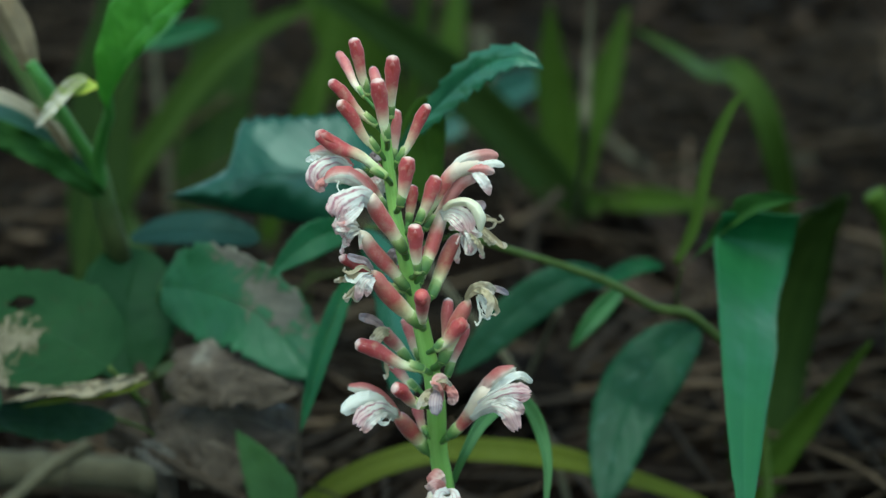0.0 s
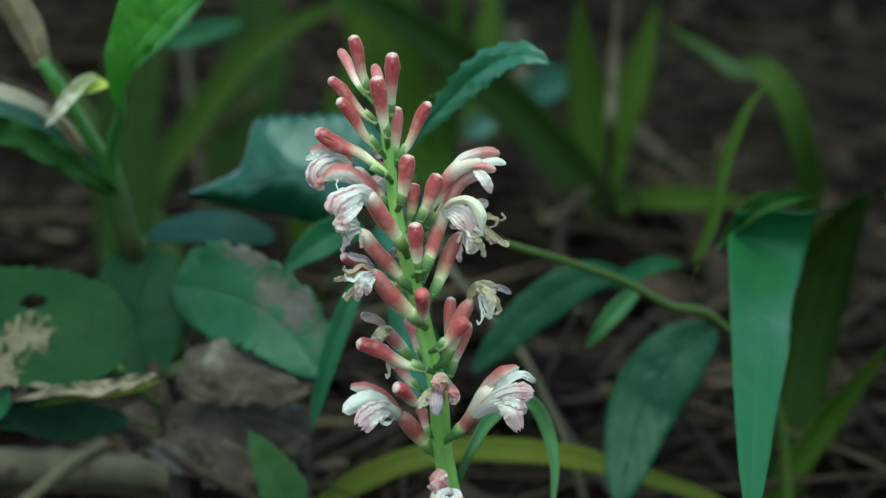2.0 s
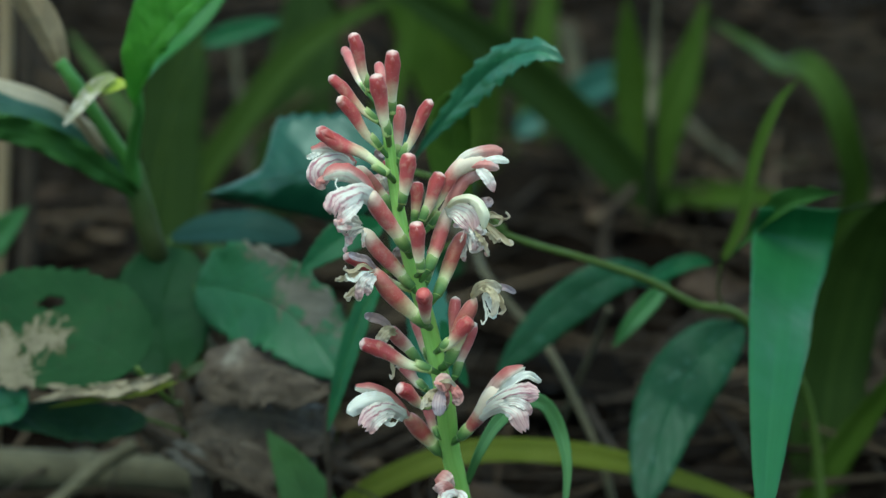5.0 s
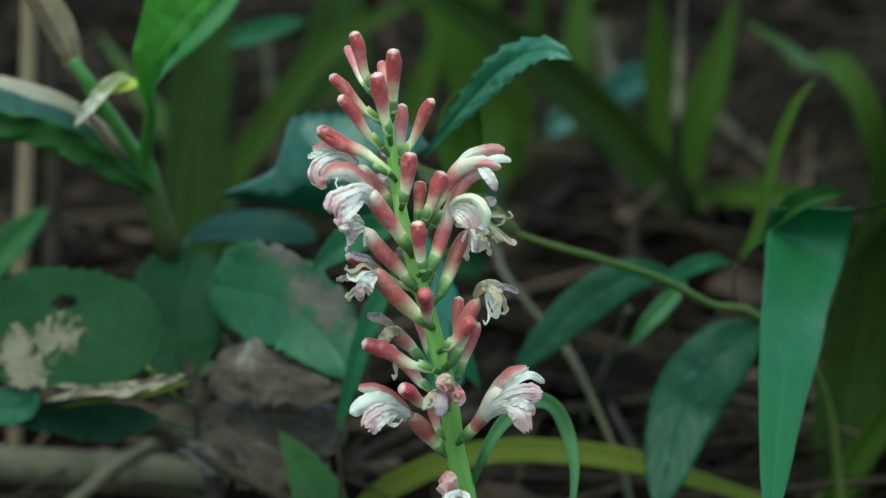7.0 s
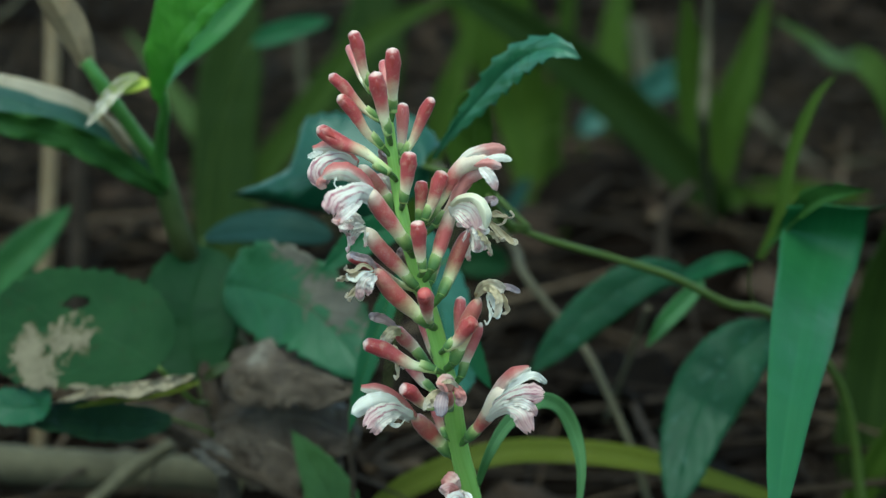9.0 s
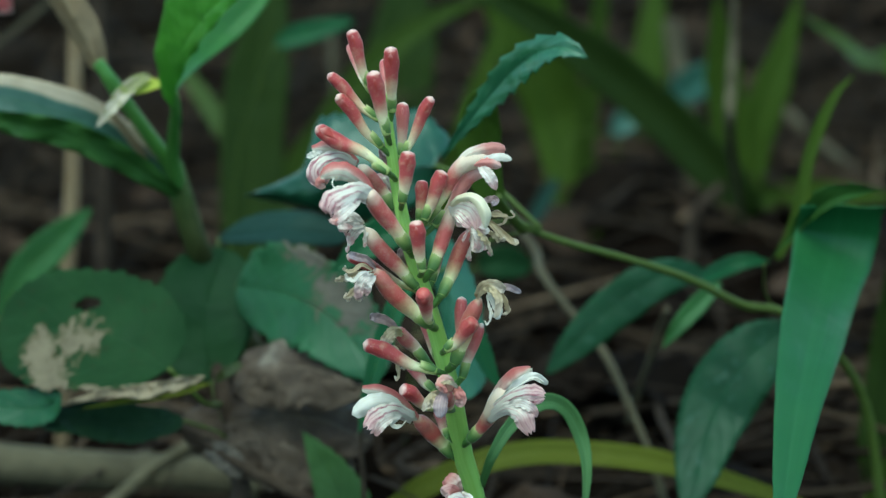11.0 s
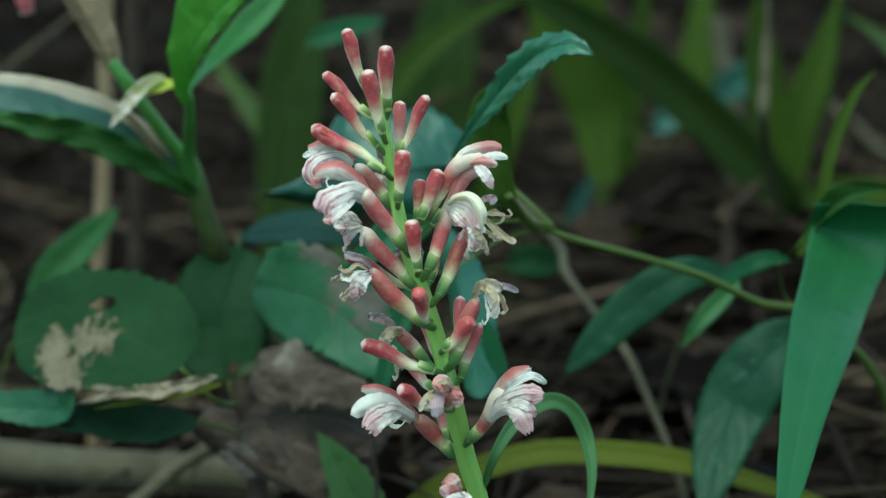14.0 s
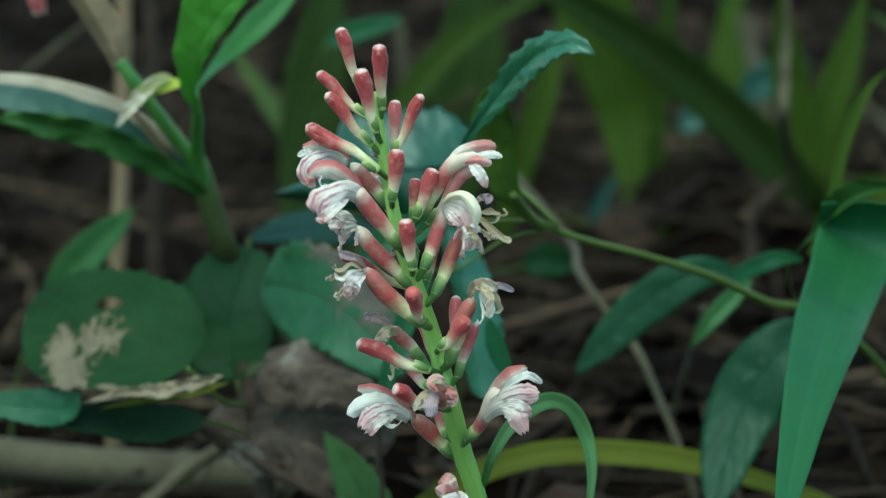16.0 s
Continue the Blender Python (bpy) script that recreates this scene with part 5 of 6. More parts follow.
leaf_on(vine, "large glossy toothed leaf that mirrors the sky", [(-0.0082, 0.1500, 0.1107), (-0.0200, 0.1560, 0.1085), (-0.0328, 0.1600, 0.1064), (-0.0441, 0.1640, 0.1033), (-0.0539, 0.1680, 0.1005), (-0.0654, 0.1720, 0.0977)], 0.0202, M_GLOSSY, shape=lambda v: 1.0, sides=(lambda v: 0.62 * min(1, 5 * v) ** 0.6 * min(1, (1 - v) * 1.5) ** 0.9, shoulder), fold=-0.10, droop=-0.2, teeth=16, tooth=0.08, rows=64, cols=18, ripple=0.13, quilt=0.03, twist=-16, up=(-0.1, -0.82, 0.55), seed=29, petiole=[(0.0079, 0.1327, 0.1089), (0.0208, 0.1241, 0.0992)])
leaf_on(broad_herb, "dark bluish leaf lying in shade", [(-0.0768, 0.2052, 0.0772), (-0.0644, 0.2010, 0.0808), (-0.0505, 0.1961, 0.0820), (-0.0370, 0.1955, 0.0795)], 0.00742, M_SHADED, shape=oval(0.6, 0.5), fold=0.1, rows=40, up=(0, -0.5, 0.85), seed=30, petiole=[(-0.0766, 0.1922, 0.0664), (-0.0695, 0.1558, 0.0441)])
leaf_on(vine, "narrow dark toothed leaf hanging behind the blossoms", [(-0.0117, 0.1080, 0.0917), (-0.0159, 0.1060, 0.0847), (-0.0199, 0.1020, 0.0748), (-0.0235, 0.0980, 0.0634), (-0.0266, 0.0950, 0.0510)], 0.0030, M_HERB, shape=oval(0.6, 0.8), fold=0.25, teeth=12, tooth=0.1, rows=60, seed=31, petiole=[(-0.0057, 0.1107, 0.0908), (0.0078, 0.1176, 0.0976), (0.0208, 0.1240, 0.0987)])
leaf_on(vine, "bluish green toothed leaf folded along its midrib", [(-0.0092, 0.1160, 0.1022), (-0.0060, 0.1140, 0.0942), (-0.0033, 0.1110, 0.0844), (-0.0016, 0.1080, 0.0728), (0.0006, 0.1050, 0.0634), (0.0021, 0.1030, 0.0581)], 0.0080, M_TEAL, shape=oval(0.7, 0.6), sides=(1.0, lambda v: 0.95 - 0.45 * math.sin(3.1 * v)), fold=-0.45, teeth=15, tooth=0.10, quilt=0.06, rows=90, cols=16, seed=32, up=(-0.15, -0.88, 0.42), petiole=[(0.0130, 0.1190, 0.1020), (0.0208, 0.1240, 0.0987)])
# folded half of the leaf above; darker herb green stands in for its shade
part("leaf_fold", lamina([(0.0034, 0.0990, 0.0807), (0.0051, 0.0980, 0.0743), (0.0072, 0.0970, 0.0688), (0.0104, 0.0960, 0.0630)], 0.0027, up=(0.3, -0.9, 0.2), shape=oval(0.6, 0.8), fold=0.3, teeth=6, tooth=0.12, rows=40, seed=321), M_HERB, vine, "shaded folded-over margin of a toothed leaf")
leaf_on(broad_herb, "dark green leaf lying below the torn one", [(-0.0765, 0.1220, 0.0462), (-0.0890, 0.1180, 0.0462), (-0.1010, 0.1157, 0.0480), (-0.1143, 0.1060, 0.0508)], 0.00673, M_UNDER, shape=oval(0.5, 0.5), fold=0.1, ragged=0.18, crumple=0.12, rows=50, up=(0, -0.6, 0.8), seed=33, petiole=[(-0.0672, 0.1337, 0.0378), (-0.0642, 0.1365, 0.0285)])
single_leaf("small_green_leaf", "small green leaf tip near the ground", [(-0.0259, 0.1160, 0.0078), (-0.0317, 0.1174, 0.0220), (-0.0372, 0.1191, 0.0329), (-0.0439, 0.1206, 0.0434)], 0.0074, M_DRAB, shape=oval(0.5, 0.95), fold=0.12, teeth=10, tooth=0.1, rows=40, seed=34, petiole=[(-0.0242, 0.1181, -0.0046), (-0.0218, 0.1178, -0.0264)])
single_leaf("left_leaf", "bright green leaf tip among the stems", [(-0.1644, 0.2862, 0.0301), (-0.1548, 0.2899, 0.0449), (-0.1433, 0.2927, 0.0560), (-0.1323, 0.2952, 0.0662)], 0.00650, M_FRESH, fold=0.25, rows=40, seed=35, petiole=[(-0.1739, 0.2807, 0.0078), (-0.1778, 0.2679, -0.0442)])

# sheathed plant, upper left
reed = thing("sheathed_herb", (-0.0557, 0.2156, -0.0475), "reedy green herb with dry leaf sheaths and broad leaves", "herb")
part("stem", tube([(-0.0557, 0.2156, -0.0475), (-0.0620, 0.2050, 0.0250), (-0.0760, 0.1880, 0.0641), (-0.0788, 0.1760, 0.0809), (-0.0816, 0.1730, 0.0934), (-0.0838, 0.1720, 0.1036), (-0.0854, 0.1710, 0.1084)], lambda v: 0.0044 * (1.05 - 0.42 * v), 46, 14, wobble=0.04), M_REED, reed)
part("shoot", tube([(-0.0833, 0.1720, 0.0994), (-0.0858, 0.1690, 0.1084), (-0.0904, 0.1630, 0.1183), (-0.0955, 0.1570, 0.1291), (-0.0987, 0.1550, 0.1349), (-0.1018, 0.1540, 0.1398)], lambda v: 0.0019 * (1.20 - 0.22 * v + 0.08 * math.sin(v * 11)), 50, 12, wobble=0.05), M_BRANCH, reed, "smooth fresh green shoot")
part("shoot", tube([(-0.0833, 0.1710, 0.1005), (-0.0836, 0.1660, 0.1098), (-0.0817, 0.1580, 0.1188), (-0.0797, 0.1500, 0.1259), (-0.0797, 0.1460, 0.1322)], lambda v: 0.0015 * (1.4 - 0.5 * v), 40, 12, wobble=0.05), M_BRANCH, reed, "smooth fresh green shoot")
part("dry_strip", lamina([(-0.1010, 0.1555, 0.1272), (-0.0973, 0.1570, 0.1224), (-0.0942, 0.1600, 0.1166), (-0.0902, 0.1640, 0.1096)], 0.0011, shape=oval(0.4, 0.4), fold=0.5, rows=24, seed=401), M_STRAW, reed, "dry tan strip of an old sheath")
part("yellow_bract", lamina([(-0.0824, 0.1460, 0.1349), (-0.0845, 0.1430, 0.1351), (-0.0871, 0.1400, 0.1345), (-0.0898, 0.1370, 0.1337)], 0.0022, shape=oval(0.5, 0.6), fold=0.4, rows=20, seed=402, up=(0, -0.7, 0.7)), M_YELLOW, reed, "bright yellow-green bract")
part("bract", lamina([(-0.0850, 0.1430, 0.1376), (-0.0885, 0.1390, 0.1364), (-0.0917, 0.1350, 0.1335), (-0.0949, 0.1320, 0.1297), (-0.0984, 0.1310, 0.1257)], 0.0021, shape=oval(0.6, 0.8), fold=0.6, ripple=0.1, rows=34, seed=43, up=(0.2, -0.7, 0.7)), M_YELLOWING, reed, "pale bract with a dry silvery tip")
part("dry_sheath", lamina([(-0.1013, 0.1535, 0.1377), (-0.1030, 0.1530, 0.1438), (-0.1056, 0.1530, 0.1501), (-0.1088, 0.1530, 0.1558), (-0.1130, 0.1540, 0.1631)], 0.0046, shape=lambda v: 0.52 + 0.48 * math.sin(min(1, v * 1.7) * 1.57) - 0.25 * max(0, v - 0.7), fold=-0.7, droop=-0.3, rows=40, cols=14, ripple=0.10, crumple=0.08, seed=40), M_SHEATH, reed, "dry papery tan sheath")
part("leaf", lamina([(-0.0797, 0.1430, 0.1288), (-0.0782, 0.1380, 0.1372), (-0.0744, 0.1310, 0.1464), (-0.0689, 0.1240, 0.1544), (-0.0617, 0.1180, 0.1616), (-0.0530, 0.1120, 0.1685)], 0.0118, shape=lambda v: min(1, 0.04 + 1.9 * v) ** 1.05 * min(1, (1 - v) * 3.4) ** 0.6, sides=(1.0, 0.34), fold=0.06, droop=-0.04, ripple=0.06, crumple=0.05, frill=0.05, rows=80, cols=20, seed=41, up=(-0.05, -0.9, 0.4)), M_BRIGHT, reed, "broad bright green wavy leaf")
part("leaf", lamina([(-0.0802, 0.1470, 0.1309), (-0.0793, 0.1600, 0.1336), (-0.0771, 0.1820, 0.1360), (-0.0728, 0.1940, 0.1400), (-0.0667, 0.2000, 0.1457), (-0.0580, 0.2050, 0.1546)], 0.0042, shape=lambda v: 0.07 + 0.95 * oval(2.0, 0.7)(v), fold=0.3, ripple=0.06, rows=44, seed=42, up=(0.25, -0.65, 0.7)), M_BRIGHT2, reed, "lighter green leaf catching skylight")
part("leaf_margin", lamina([(-0.0831, 0.1700, 0.0982), (-0.0923, 0.1610, 0.1080), (-0.1011, 0.1530, 0.1155), (-0.1103, 0.1480, 0.1207), (-0.1198, 0.1450, 0.1235), (-0.1332, 0.1430, 0.1266)], 0.0040, shape=oval(0.35, 0.3), fold=0.25, ripple=0.45, frill=0.30, rows=60, seed=441, up=(0, -0.95, 0.2)), M_MARGIN, reed, "lighter wavy underside of a leaf margin")
part("leaf", lamina([(-0.0844, 0.1690, 0.1029), (-0.0933, 0.1640, 0.1122), (-0.1050, 0.1590, 0.1217), (-0.1169, 0.1560, 0.1268), (-0.1303, 0.1530, 0.1309), (-0.1486, 0.1510, 0.1339)], 0.0068, shape=oval(0.5, 0.35), fold=0.25, ripple=0.05, rows=56, cols=16, seed=44, up=(0.1, -0.75, 0.65)), M_DRYEDGE, reed, "dark green leaf with a dry pale rim")
part("flower_stalk", tube([(-0.1146, 0.1537, 0.1608), (-0.1261, 0.1857, 0.1652), (-0.1382, 0.2161, 0.1631), (-0.1444, 0.2298, 0.1562)], 0.00082, 24, 8), M_STEM, reed)
part("blossom", tube([(-0.1444, 0.2299, 0.1565), (-0.1444, 0.2306, 0.1509), (-0.1436, 0.2316, 0.1424)], lambda v: 0.00277 * (0.4 + 0.7 * math.sin(min(1, v * 1.05) * 2.6)), 20, 12, wobble=0.06), M_PALEBUD, reed, "drooping pink blossom")

# dead leaves, cane and sticks close by
for k, (label, pts, half, up) in enumerate((
        ("broad grey-brown dead leaf arched over the litter", [(-0.0630, 0.1280, 0.0522), (-0.0540, 0.1270, 0.0590), (-0.0415, 0.1260, 0.0600), (-0.0267, 0.1220, 0.0548)], 0.0112, (0.05, -0.72, 0.7)),
        ("weathered grey-brown dead leaf below a rotting leaf", [(-0.0687, 0.1310, 0.0341), (-0.0573, 0.1290, 0.0381), (-0.0455, 0.1270, 0.0355), (-0.0321, 0.1240, 0.0284)], 0.0122, (0.1, -0.8, 0.6)),
        ("dark brown dead leaf in a hollow", [(-0.0818, 0.1500, 0.0379), (-0.0743, 0.1480, 0.0360), (-0.0669, 0.1460, 0.0325), (-0.0612, 0.1440, 0.0265)], 0.0080, (-0.1, -0.85, 0.5)),
        ("dull brown dead leaf on a litter mound", [(-0.0657, 0.1340, 0.0422), (-0.0520, 0.1320, 0.0445), (-0.0385, 0.1300, 0.0435), (-0.0268, 0.1280, 0.0384)], 0.0118, (-0.1, -0.7, 0.7)))):
    single_leaf("dead_leaf", label, pts, half, M_GREYDEAD, "dead leaf", "dead leaves", shape=oval(0.40, 0.45), fold=-0.22, droop=-0.25, ripple=0.07, frill=0.08, crumple=0.16, ragged=0.10, rows=60, cols=26, up=up, seed=50 + k)
for k, (label, pts, half, mat, up) in enumerate((
        ("small torn pale dead leaf scrap", [(-0.0821, 0.1720, 0.0222), (-0.0773, 0.1700, 0.0267), (-0.0733, 0.1690, 0.0310), (-0.0704, 0.1680, 0.0353)], 0.0026, M_PALE, (0.1, -0.8, 0.5)),
        ("small pale grey dead leaf scrap", [(-0.0714, 0.1280, 0.0368), (-0.0671, 0.1250, 0.0353), (-0.0638, 0.1230, 0.0336), (-0.0619, 0.1220, 0.0298)], 0.0036, M_PALE, (-0.1, -0.8, 0.5)),
        ("small yellow-green dying leaf scrap", [(-0.0684, 0.1278, 0.0557), (-0.0660, 0.1262, 0.0578), (-0.0635, 0.1266, 0.0593), (-0.0612, 0.1290, 0.0605)], 0.00155, M_OLIVEDARK, (0.0, -0.8, 0.6)))):
    single_leaf("dead_leaf" if k < 2 else "dying_leaf", label, pts, half, mat, "dead leaf", "leaf scraps", shape=oval(0.4, 0.4), fold=0.12, ripple=0.12, frill=0.1, crumple=0.1, rows=30, cols=12, up=up, seed=570 + k)
stalk("brown_twig", "thin dark twig hanging beside a leaf", [(-0.0192, 0.1055, 0.0737), (-0.0231, 0.1035, 0.0655), (-0.0264, 0.1029, 0.0551), (-0.0269, 0.1040, 0.0428), (-0.0265, 0.1059, 0.0294), (-0.0283, 0.1096, -0.0178)], 0.00075, M_TWIG, "twig", wobble=0.1)
CANE = [(-0.1899, 0.2391, -0.0024), (-0.1424, 0.2380, -0.0068), (-0.1077, 0.2374, -0.0091), (-0.0744, 0.2370, -0.0109), (-0.0380, 0.2362, -0.0135)]
cane = stalk("fallen_cane", "thick pale dead cane lying on the ground", CANE, lambda v: 0.00692 * (1 - 0.06 * v), M_CANE, "cane", wobble=0.02)
for at in (20, 31):
    run = spline(CANE, 41)[at - 1:at + 2]
    part("node", tube(run, lambda v: 0.00692 * (1.0 + 0.12 * math.sin(v * 3.14)), 8, 14), M_CANE, cane)
stalk("grey_stick", "short pale grey stick lying on the ground", [(-0.1199, 0.2085, -0.0135), (-0.1047, 0.2165, -0.0023), (-0.0902, 0.2188, 0.0070)], 0.0023, M_CANE, "stick", wobble=0.06)
stalk("grey_stick", "thin pale dead stick standing in the litter", [(-0.0097, 0.3350, 0.0713), (-0.0040, 0.3200, 0.0695), (0.0064, 0.2980, 0.0639), (0.0177, 0.2720, 0.0573), (0.0201, 0.2460, 0.0558), (0.0285, 0.2280, 0.0486), (0.0381, 0.2123, 0.0409), (0.0447, 0.1961, 0.0319), (0.0541, 0.1789, 0.0124), (0.0593, 0.1737, -0.0089)], lambda v: 0.00150 - 0.0003 * v, M_CANE, "stick", wobble=0.08)
stalk("brown_twig", "dim brown twig leaning in the litter", [(0.0170, 0.3900, -0.0468), (0.0281, 0.4000, -0.0394), (0.0389, 0.4100, -0.0334)], 0.0012, M_CANE, "twig", wobble=0.08)
stalk("grey_stick", "short dim stick leaning in the litter", [(0.0593, 0.2320, 0.0474), (0.0565, 0.2450, 0.0327), (0.0518, 0.2620, 0.0126), (0.0485, 0.2750, -0.0032)], 0.0009, M_CANE, "stick", wobble=0.08)
stalk("brown_twig", "thin brown twig on the litter", [(-0.0801, 0.1342, 0.0399), (-0.0701, 0.1282, 0.0363), (-0.0588, 0.1218, 0.0316), (-0.0401, 0.1197, 0.0228)], 0.00155, M_TWIG, "twig", wobble=0.1)

# strap-leaved clump behind
clump = thing("strap_leaf_clump", (0.1102, 0.6050, -0.0141), "clump of long green strap leaves", "plant")
for k, (pts, half, mat) in enumerate((
        ([(0.1062, 0.5820, -0.0037), (0.1035, 0.5850, 0.0253), (0.1001, 0.5850, 0.0509), (0.0975, 0.5830, 0.0715), (0.0956, 0.5790, 0.0971)], 0.0084, M_STRAP),
        ([(0.1077, 0.5820, -0.0037), (0.1117, 0.5850, 0.0227), (0.1175, 0.5850, 0.0443), (0.1249, 0.5870, 0.0667), (0.1327, 0.5900, 0.0949)], 0.0084, M_STRAP),
        ([(0.1117, 0.5780, -0.0051), (0.1038, 0.5720, 0.0080), (0.0818, 0.5650, 0.0344), (0.0563, 0.5570, 0.0595), (0.0369, 0.5480, 0.0766), (0.0033, 0.5330, 0.1008), (-0.0336, 0.5200, 0.1221)], 0.0105, M_STRAPSHADE),
        ([(0.1122, 0.5865, 0.0003), (0.1290, 0.5873, 0.0045), (0.1522, 0.5679, 0.0085), (0.1745, 0.5483, 0.0115)], 0.00569, M_STRAP),
        ([(0.1051, 0.5369, 0.0020), (0.0911, 0.4182, 0.0638), (0.0908, 0.4136, 0.0868), (0.0917, 0.4183, 0.1056), (0.0922, 0.4160, 0.1383)], 0.00196, M_CANE))):
    part("blade", lamina(pts, half, shape=strap, fold=0.3, rows=40, seed=60 + k), mat, clump)
for k, (name, label, pts, half, mat) in enumerate((
        ("broad_strap_leaf", "broad green strap leaf standing behind", [(0.0380, 0.6800, -0.0528), (0.0327, 0.6900, -0.0150), (0.0246, 0.7000, 0.0201), (0.0138, 0.6980, 0.0544), (0.0042, 0.6970, 0.0936)], 0.0205, M_STRAP),
        ("arching_blade", "arching green strap leaf", [(0.1720, 0.4600, -0.0400), (0.1680, 0.4500, 0.0050), (0.1758, 0.4400, 0.0366), (0.1692, 0.4300, 0.0626), (0.1625, 0.4300, 0.0806), (0.1542, 0.4400, 0.0900), (0.1475, 0.4700, 0.0856), (0.1426, 0.5200, 0.0860), (0.1317, 0.5600, 0.0896)], 0.00560, M_STRAPMID),
        ("far_blade", "dim green strap leaf far behind", [(0.0711, 0.8751, -0.0882), (0.0744, 0.8931, -0.0154), (0.0841, 0.9166, 0.0796)], 0.01044, M_STRAP),
        ("blue_leaf", "bluish leaf catching skylight", [(0.0814, 0.7469, 0.0183), (0.0953, 0.7392, 0.0286), (0.1147, 0.7312, 0.0382)], 0.00877, M_SKYLIT),
        ("blue_leaf", "bluish leaf catching skylight", [(0.0504, 0.6447, 0.0214), (0.0579, 0.6461, 0.0272), (0.0682, 0.6475, 0.0329)], 0.00594, M_SKYLIT),
        ("pale_leaf", "bluish leaf catching skylight", [(-0.0813, 0.4074, 0.1035), (-0.0706, 0.4083, 0.1072), (-0.0514, 0.4096, 0.1122)], 0.00427, M_HERB),
        ("back_blade", "dark green strap leaf behind the stems", [(-0.1029, 0.4769, -0.0323), (-0.1017, 0.4967, 0.0480), (-0.0982, 0.5052, 0.0824), (-0.0899, 0.5176, 0.1328)], 0.01322, M_STRAPSHADE),
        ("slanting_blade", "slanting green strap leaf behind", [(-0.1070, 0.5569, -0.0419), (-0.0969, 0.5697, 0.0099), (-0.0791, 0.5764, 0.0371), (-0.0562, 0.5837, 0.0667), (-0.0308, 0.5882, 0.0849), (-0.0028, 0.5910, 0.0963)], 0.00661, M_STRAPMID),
        ("back_blade", "dark green strap leaf behind the stems", [(-0.0665, 0.6815, -0.0380), (-0.0566, 0.6950, 0.0166), (-0.0510, 0.7057, 0.0602), (-0.0482, 0.7179, 0.1094)], 0.01687, M_STRAPSHADE),
        ("back_blade", "green strap leaf behind the flower", [(-0.0334, 0.6000, -0.0241), (-0.0263, 0.6000, 0.0012), (-0.0221, 0.6000, 0.0136), (-0.0152, 0.6000, 0.0341), (-0.0090, 0.6020, 0.0519), (-0.0042, 0.6050, 0.0681), (0.0005, 0.6100, 0.0892)], 0.0066, M_STRAP),
("olive_blade", "faded green strap leaf leaning over", [(-0.0700, 0.5300, -0.0420), (-0.0965, 0.5469, 0.0075), (-0.1085, 0.5519, 0.0248), (-0.1228, 0.5569, 0.0443), (-0.1375, 0.5649, 0.0632), (-0.1533, 0.5769, 0.0817)], 0.0050, M_FADED),
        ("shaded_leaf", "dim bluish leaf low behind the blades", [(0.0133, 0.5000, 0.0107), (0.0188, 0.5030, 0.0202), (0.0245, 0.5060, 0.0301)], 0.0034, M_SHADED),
        # the dark leaf colours stand in for the shade on this one
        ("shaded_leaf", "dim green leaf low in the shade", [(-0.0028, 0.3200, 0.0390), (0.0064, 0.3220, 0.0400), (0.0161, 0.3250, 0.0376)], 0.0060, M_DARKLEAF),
        ("back_blade", "green strap leaf behind a darker one", [(0.0340, 0.6900, -0.0450), (0.0408, 0.6900, 0.0246), (0.0437, 0.6900, 0.0526), (0.0466, 0.6900, 0.0829), (0.0495, 0.6900, 0.1102)], 0.0044, M_STRAPMID))):
    foot = [(pts[0][0] - 0.02, pts[0][1] + 0.03, 0.5 * pts[0][2]), (pts[0][0] - 0.03, pts[0][1] + 0.03, -0.05)] if name.endswith("leaf") and "strap" not in name else ()
    single_leaf(name, label, pts, half, mat, petiole=foot, shape=(lambda v: 0.45 + 0.55 * v) if name == "broad_strap_leaf" else strap if "blade" in name or "strap" in name else oval(0.6, 0.6), fold=0.25, rows=40, seed=70 + k)
stalk("dead_cane", "pale upright dead cane", [(-0.1544, 0.3314, -0.0376), (-0.1535, 0.3441, 0.0141), (-0.1507, 0.3549, 0.0578), (-0.1494, 0.3657, 0.1015), (-0.1490, 0.3755, 0.1413)], 0.00287, M_SHEATH, "cane", wobble=0.03)
stalk("dead_cane", "dull upright dead cane", [(-0.1467, 0.3704, -0.0463), (-0.1475, 0.3806, -0.0048), (-0.1464, 0.3940, 0.0491), (-0.1471, 0.4052, 0.0948), (-0.1488, 0.4155, 0.1362)], 0.00320, M_TWIG, "cane", wobble=0.03)

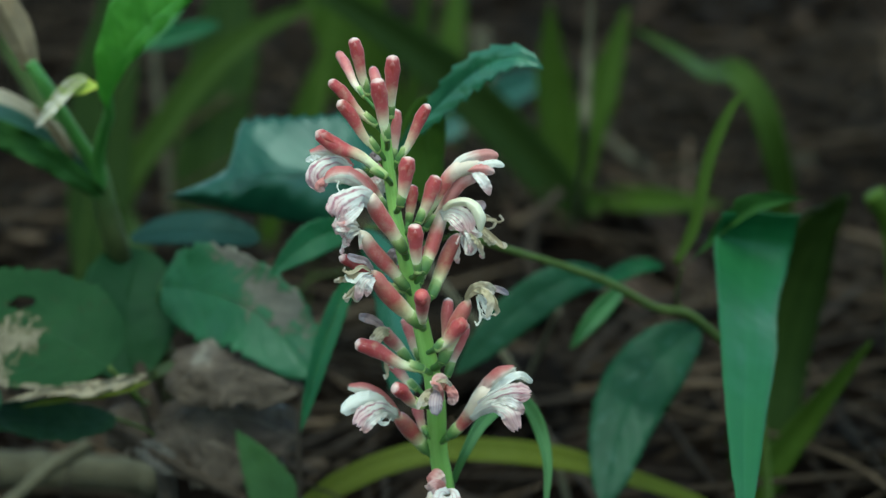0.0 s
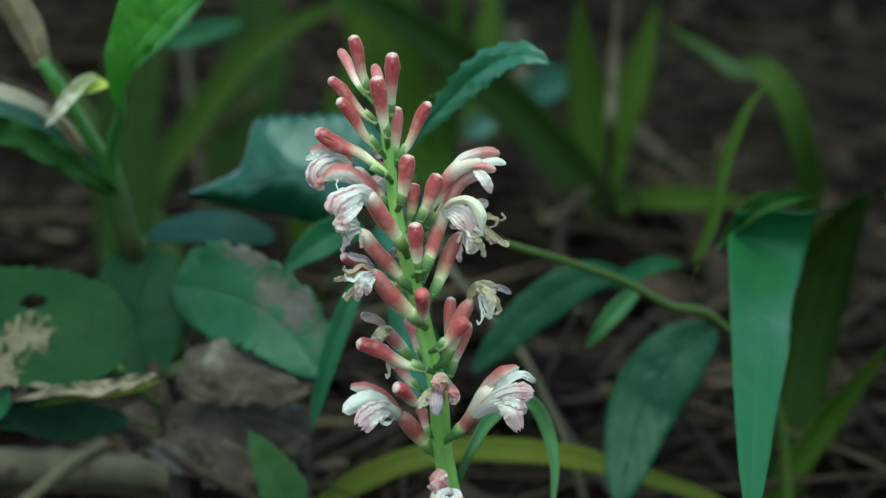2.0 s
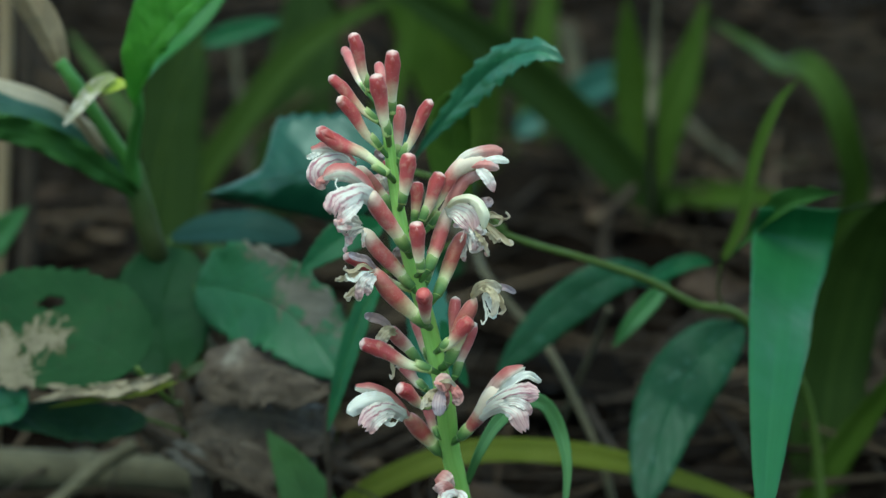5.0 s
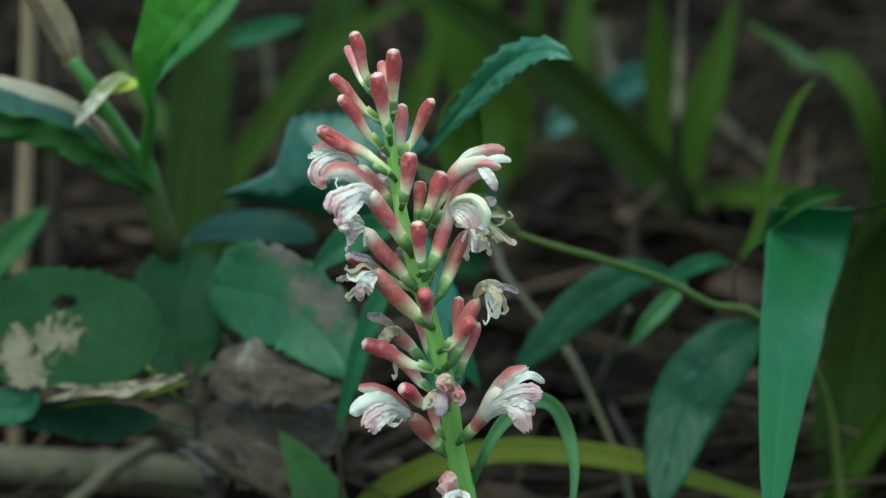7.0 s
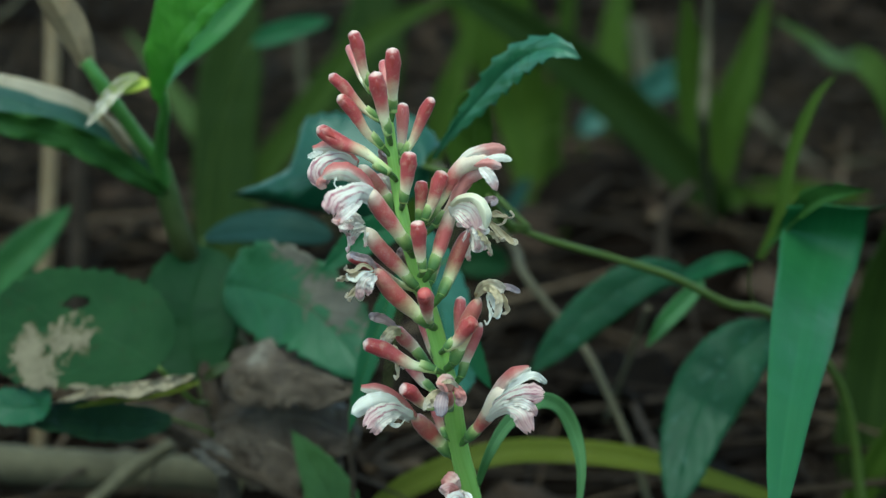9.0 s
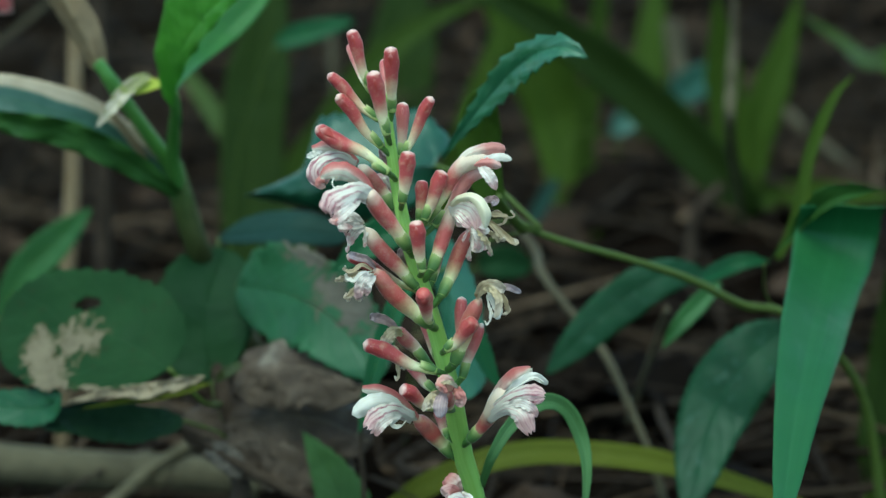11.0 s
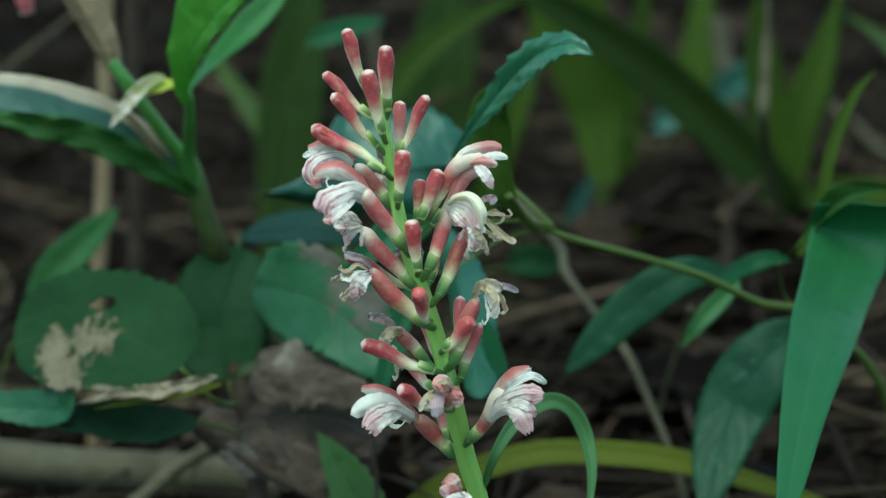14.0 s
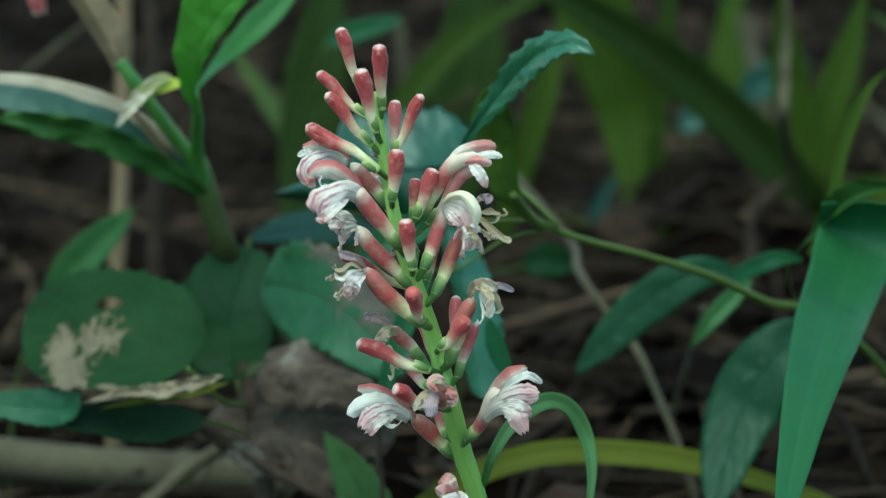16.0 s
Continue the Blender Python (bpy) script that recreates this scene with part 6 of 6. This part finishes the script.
for label, pts, r, mat in (
        ("pale dead stick leaning in the litter", [(0.0628, 0.6167, 0.0332), (0.0799, 0.5933, 0.0219), (0.0963, 0.5694, 0.0087)], 0.00259, M_CANE),
        ("pale dead stick leaning in the litter", [(0.1474, 0.8447, -0.0030), (0.1720, 0.8092, -0.0214), (0.1969, 0.7643, -0.0365)], 0.00273, M_CANE),
        ("curved brown dead stem in the litter", [(0.0931, 0.4922, 0.0296), (0.0820, 0.4894, 0.0182), (0.0796, 0.4860, 0.0044), (0.0810, 0.4815, -0.0139)], 0.00213, M_TWIG),
        ("dull tan dead stalk behind the blades", [(0.0851, 0.8064, 0.0505), (0.0899, 0.7998, 0.0239), (0.0954, 0.7904, -0.0144), (0.0966, 0.7787, -0.0615)], 0.00486, M_CANE),
        ("thin pale dead stalk behind the stems", [(-0.0876, 0.7071, 0.0657), (-0.0848, 0.6983, 0.0302), (-0.0791, 0.6875, -0.0135), (-0.0763, 0.6774, -0.0544)], 0.00197, M_CANE),
        ("thin pale dead stick leaning behind the sheaths", [(-0.2411, 0.4800, 0.0613), (-0.2159, 0.5000, 0.0836), (-0.1999, 0.5200, 0.0958), (-0.1843, 0.5400, 0.1097)], 0.0008, M_CANE),
        ("thin pale twig lying across the litter", [(0.1689, 0.8853, -0.0471), (0.2081, 0.8856, -0.0458), (0.2537, 0.8872, -0.0395), (0.2929, 0.8877, -0.0376)], 0.00261, M_CANE)):
    stalk("dead_stick", label, pts, r, mat, "stick", wobble=0.06)


# ---- litter ----
def build_litter():
    rnd = random.Random(12)
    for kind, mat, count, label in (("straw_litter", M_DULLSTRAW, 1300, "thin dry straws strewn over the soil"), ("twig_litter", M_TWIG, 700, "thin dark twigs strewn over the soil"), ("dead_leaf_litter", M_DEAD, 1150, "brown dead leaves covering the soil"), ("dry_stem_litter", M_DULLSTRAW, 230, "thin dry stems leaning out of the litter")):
        verts, faces, uvs = [], [], []
        for nth in range(int(1.55 * count)):
            x, y = rnd.uniform(-0.7, 0.8), 0.16 + 2.6 * rnd.random() ** 1.35
            if kind in ("straw_litter", "twig_litter") and rnd.random() < 0.22:
                # thicker where the strap leaves shed
                x, y = rnd.uniform(-0.28, 0.42), rnd.uniform(0.24, 1.25)
            elif nth >= count:
                # thinner cover round about
                x, y = rnd.uniform(-1.7, 1.8), rnd.uniform(-1.3, 3.2)
                if (-0.75 < x < 0.85 and y > 0.1) or (abs(x) < 0.3 and y > -0.15):
                    continue
            if mat is M_DEAD and y < 0.36 and x < 0.02:
                continue
            z = ground_height(x, y) + 0.002 + 0.006 * rnd.random()
            a = rnd.uniform(0, 6.28)
            d = Vector((math.cos(a), math.sin(a), rnd.uniform(-0.15, 0.2))).normalized()
            if kind == "dry_stem_litter":
                y += 0.35
                d = Vector((math.cos(a), 0.5 * math.sin(a), rnd.uniform(0.3, 1.6))).normalized()
            long = rnd.uniform(0.025, 0.06) if mat is M_DEAD else rnd.uniform(0.06, 0.28)
            mid = Vector((x, y, z + rnd.uniform(0.0, 0.008)))
            if mat is M_DEAD:
                bm = lamina([mid - d * long * 0.5, mid + Vector((0, 0, rnd.uniform(-0.004, 0.01))), mid + d * long * 0.5], long * rnd.uniform(0.2, 0.36), up=(rnd.uniform(-0.6, 0.6), rnd.uniform(-0.9, 0.1), 0.8), shape=oval(0.55, 0.6), fold=rnd.uniform(-0.3, 0.5), ripple=0.2, frill=0.1, rows=10, cols=4, seed=rnd.randrange(999))
            else:
                bow = Vector((rnd.uniform(-1, 1), rnd.uniform(-1, 1), rnd.uniform(0, 0.35))) * long * 0.25
                bm = tube([mid - d * long * 0.5, mid + bow, mid + d * long * 0.5], rnd.choice((0.0004, 0.0005, 0.0007, 0.0009, 0.0014)), 8, 5)
            uv = bm.loops.layers.uv.active
            base = len(verts)
            bm.verts.index_update()
            verts += [v.co[:] for v in bm.verts]
            for f in bm.faces:
                faces.append([base + v.index for v in f.verts])
                uvs += [l[uv].uv[:] for l in f.loops]
            bm.free()
        me = bpy.data.meshes.new(kind)
        me.from_pydata(verts, [], faces)
        layer = me.uv_layers.new(name="UVMap")
        layer.data.foreach_set("uv", np.array(uvs, dtype=np.float32).ravel())
        me.polygons.foreach_set("use_smooth", np.ones(len(faces), dtype=bool))
        me.materials.append(mat)
        tagged(new(kind, me), label, "litter", kind="stuff")


build_litter()
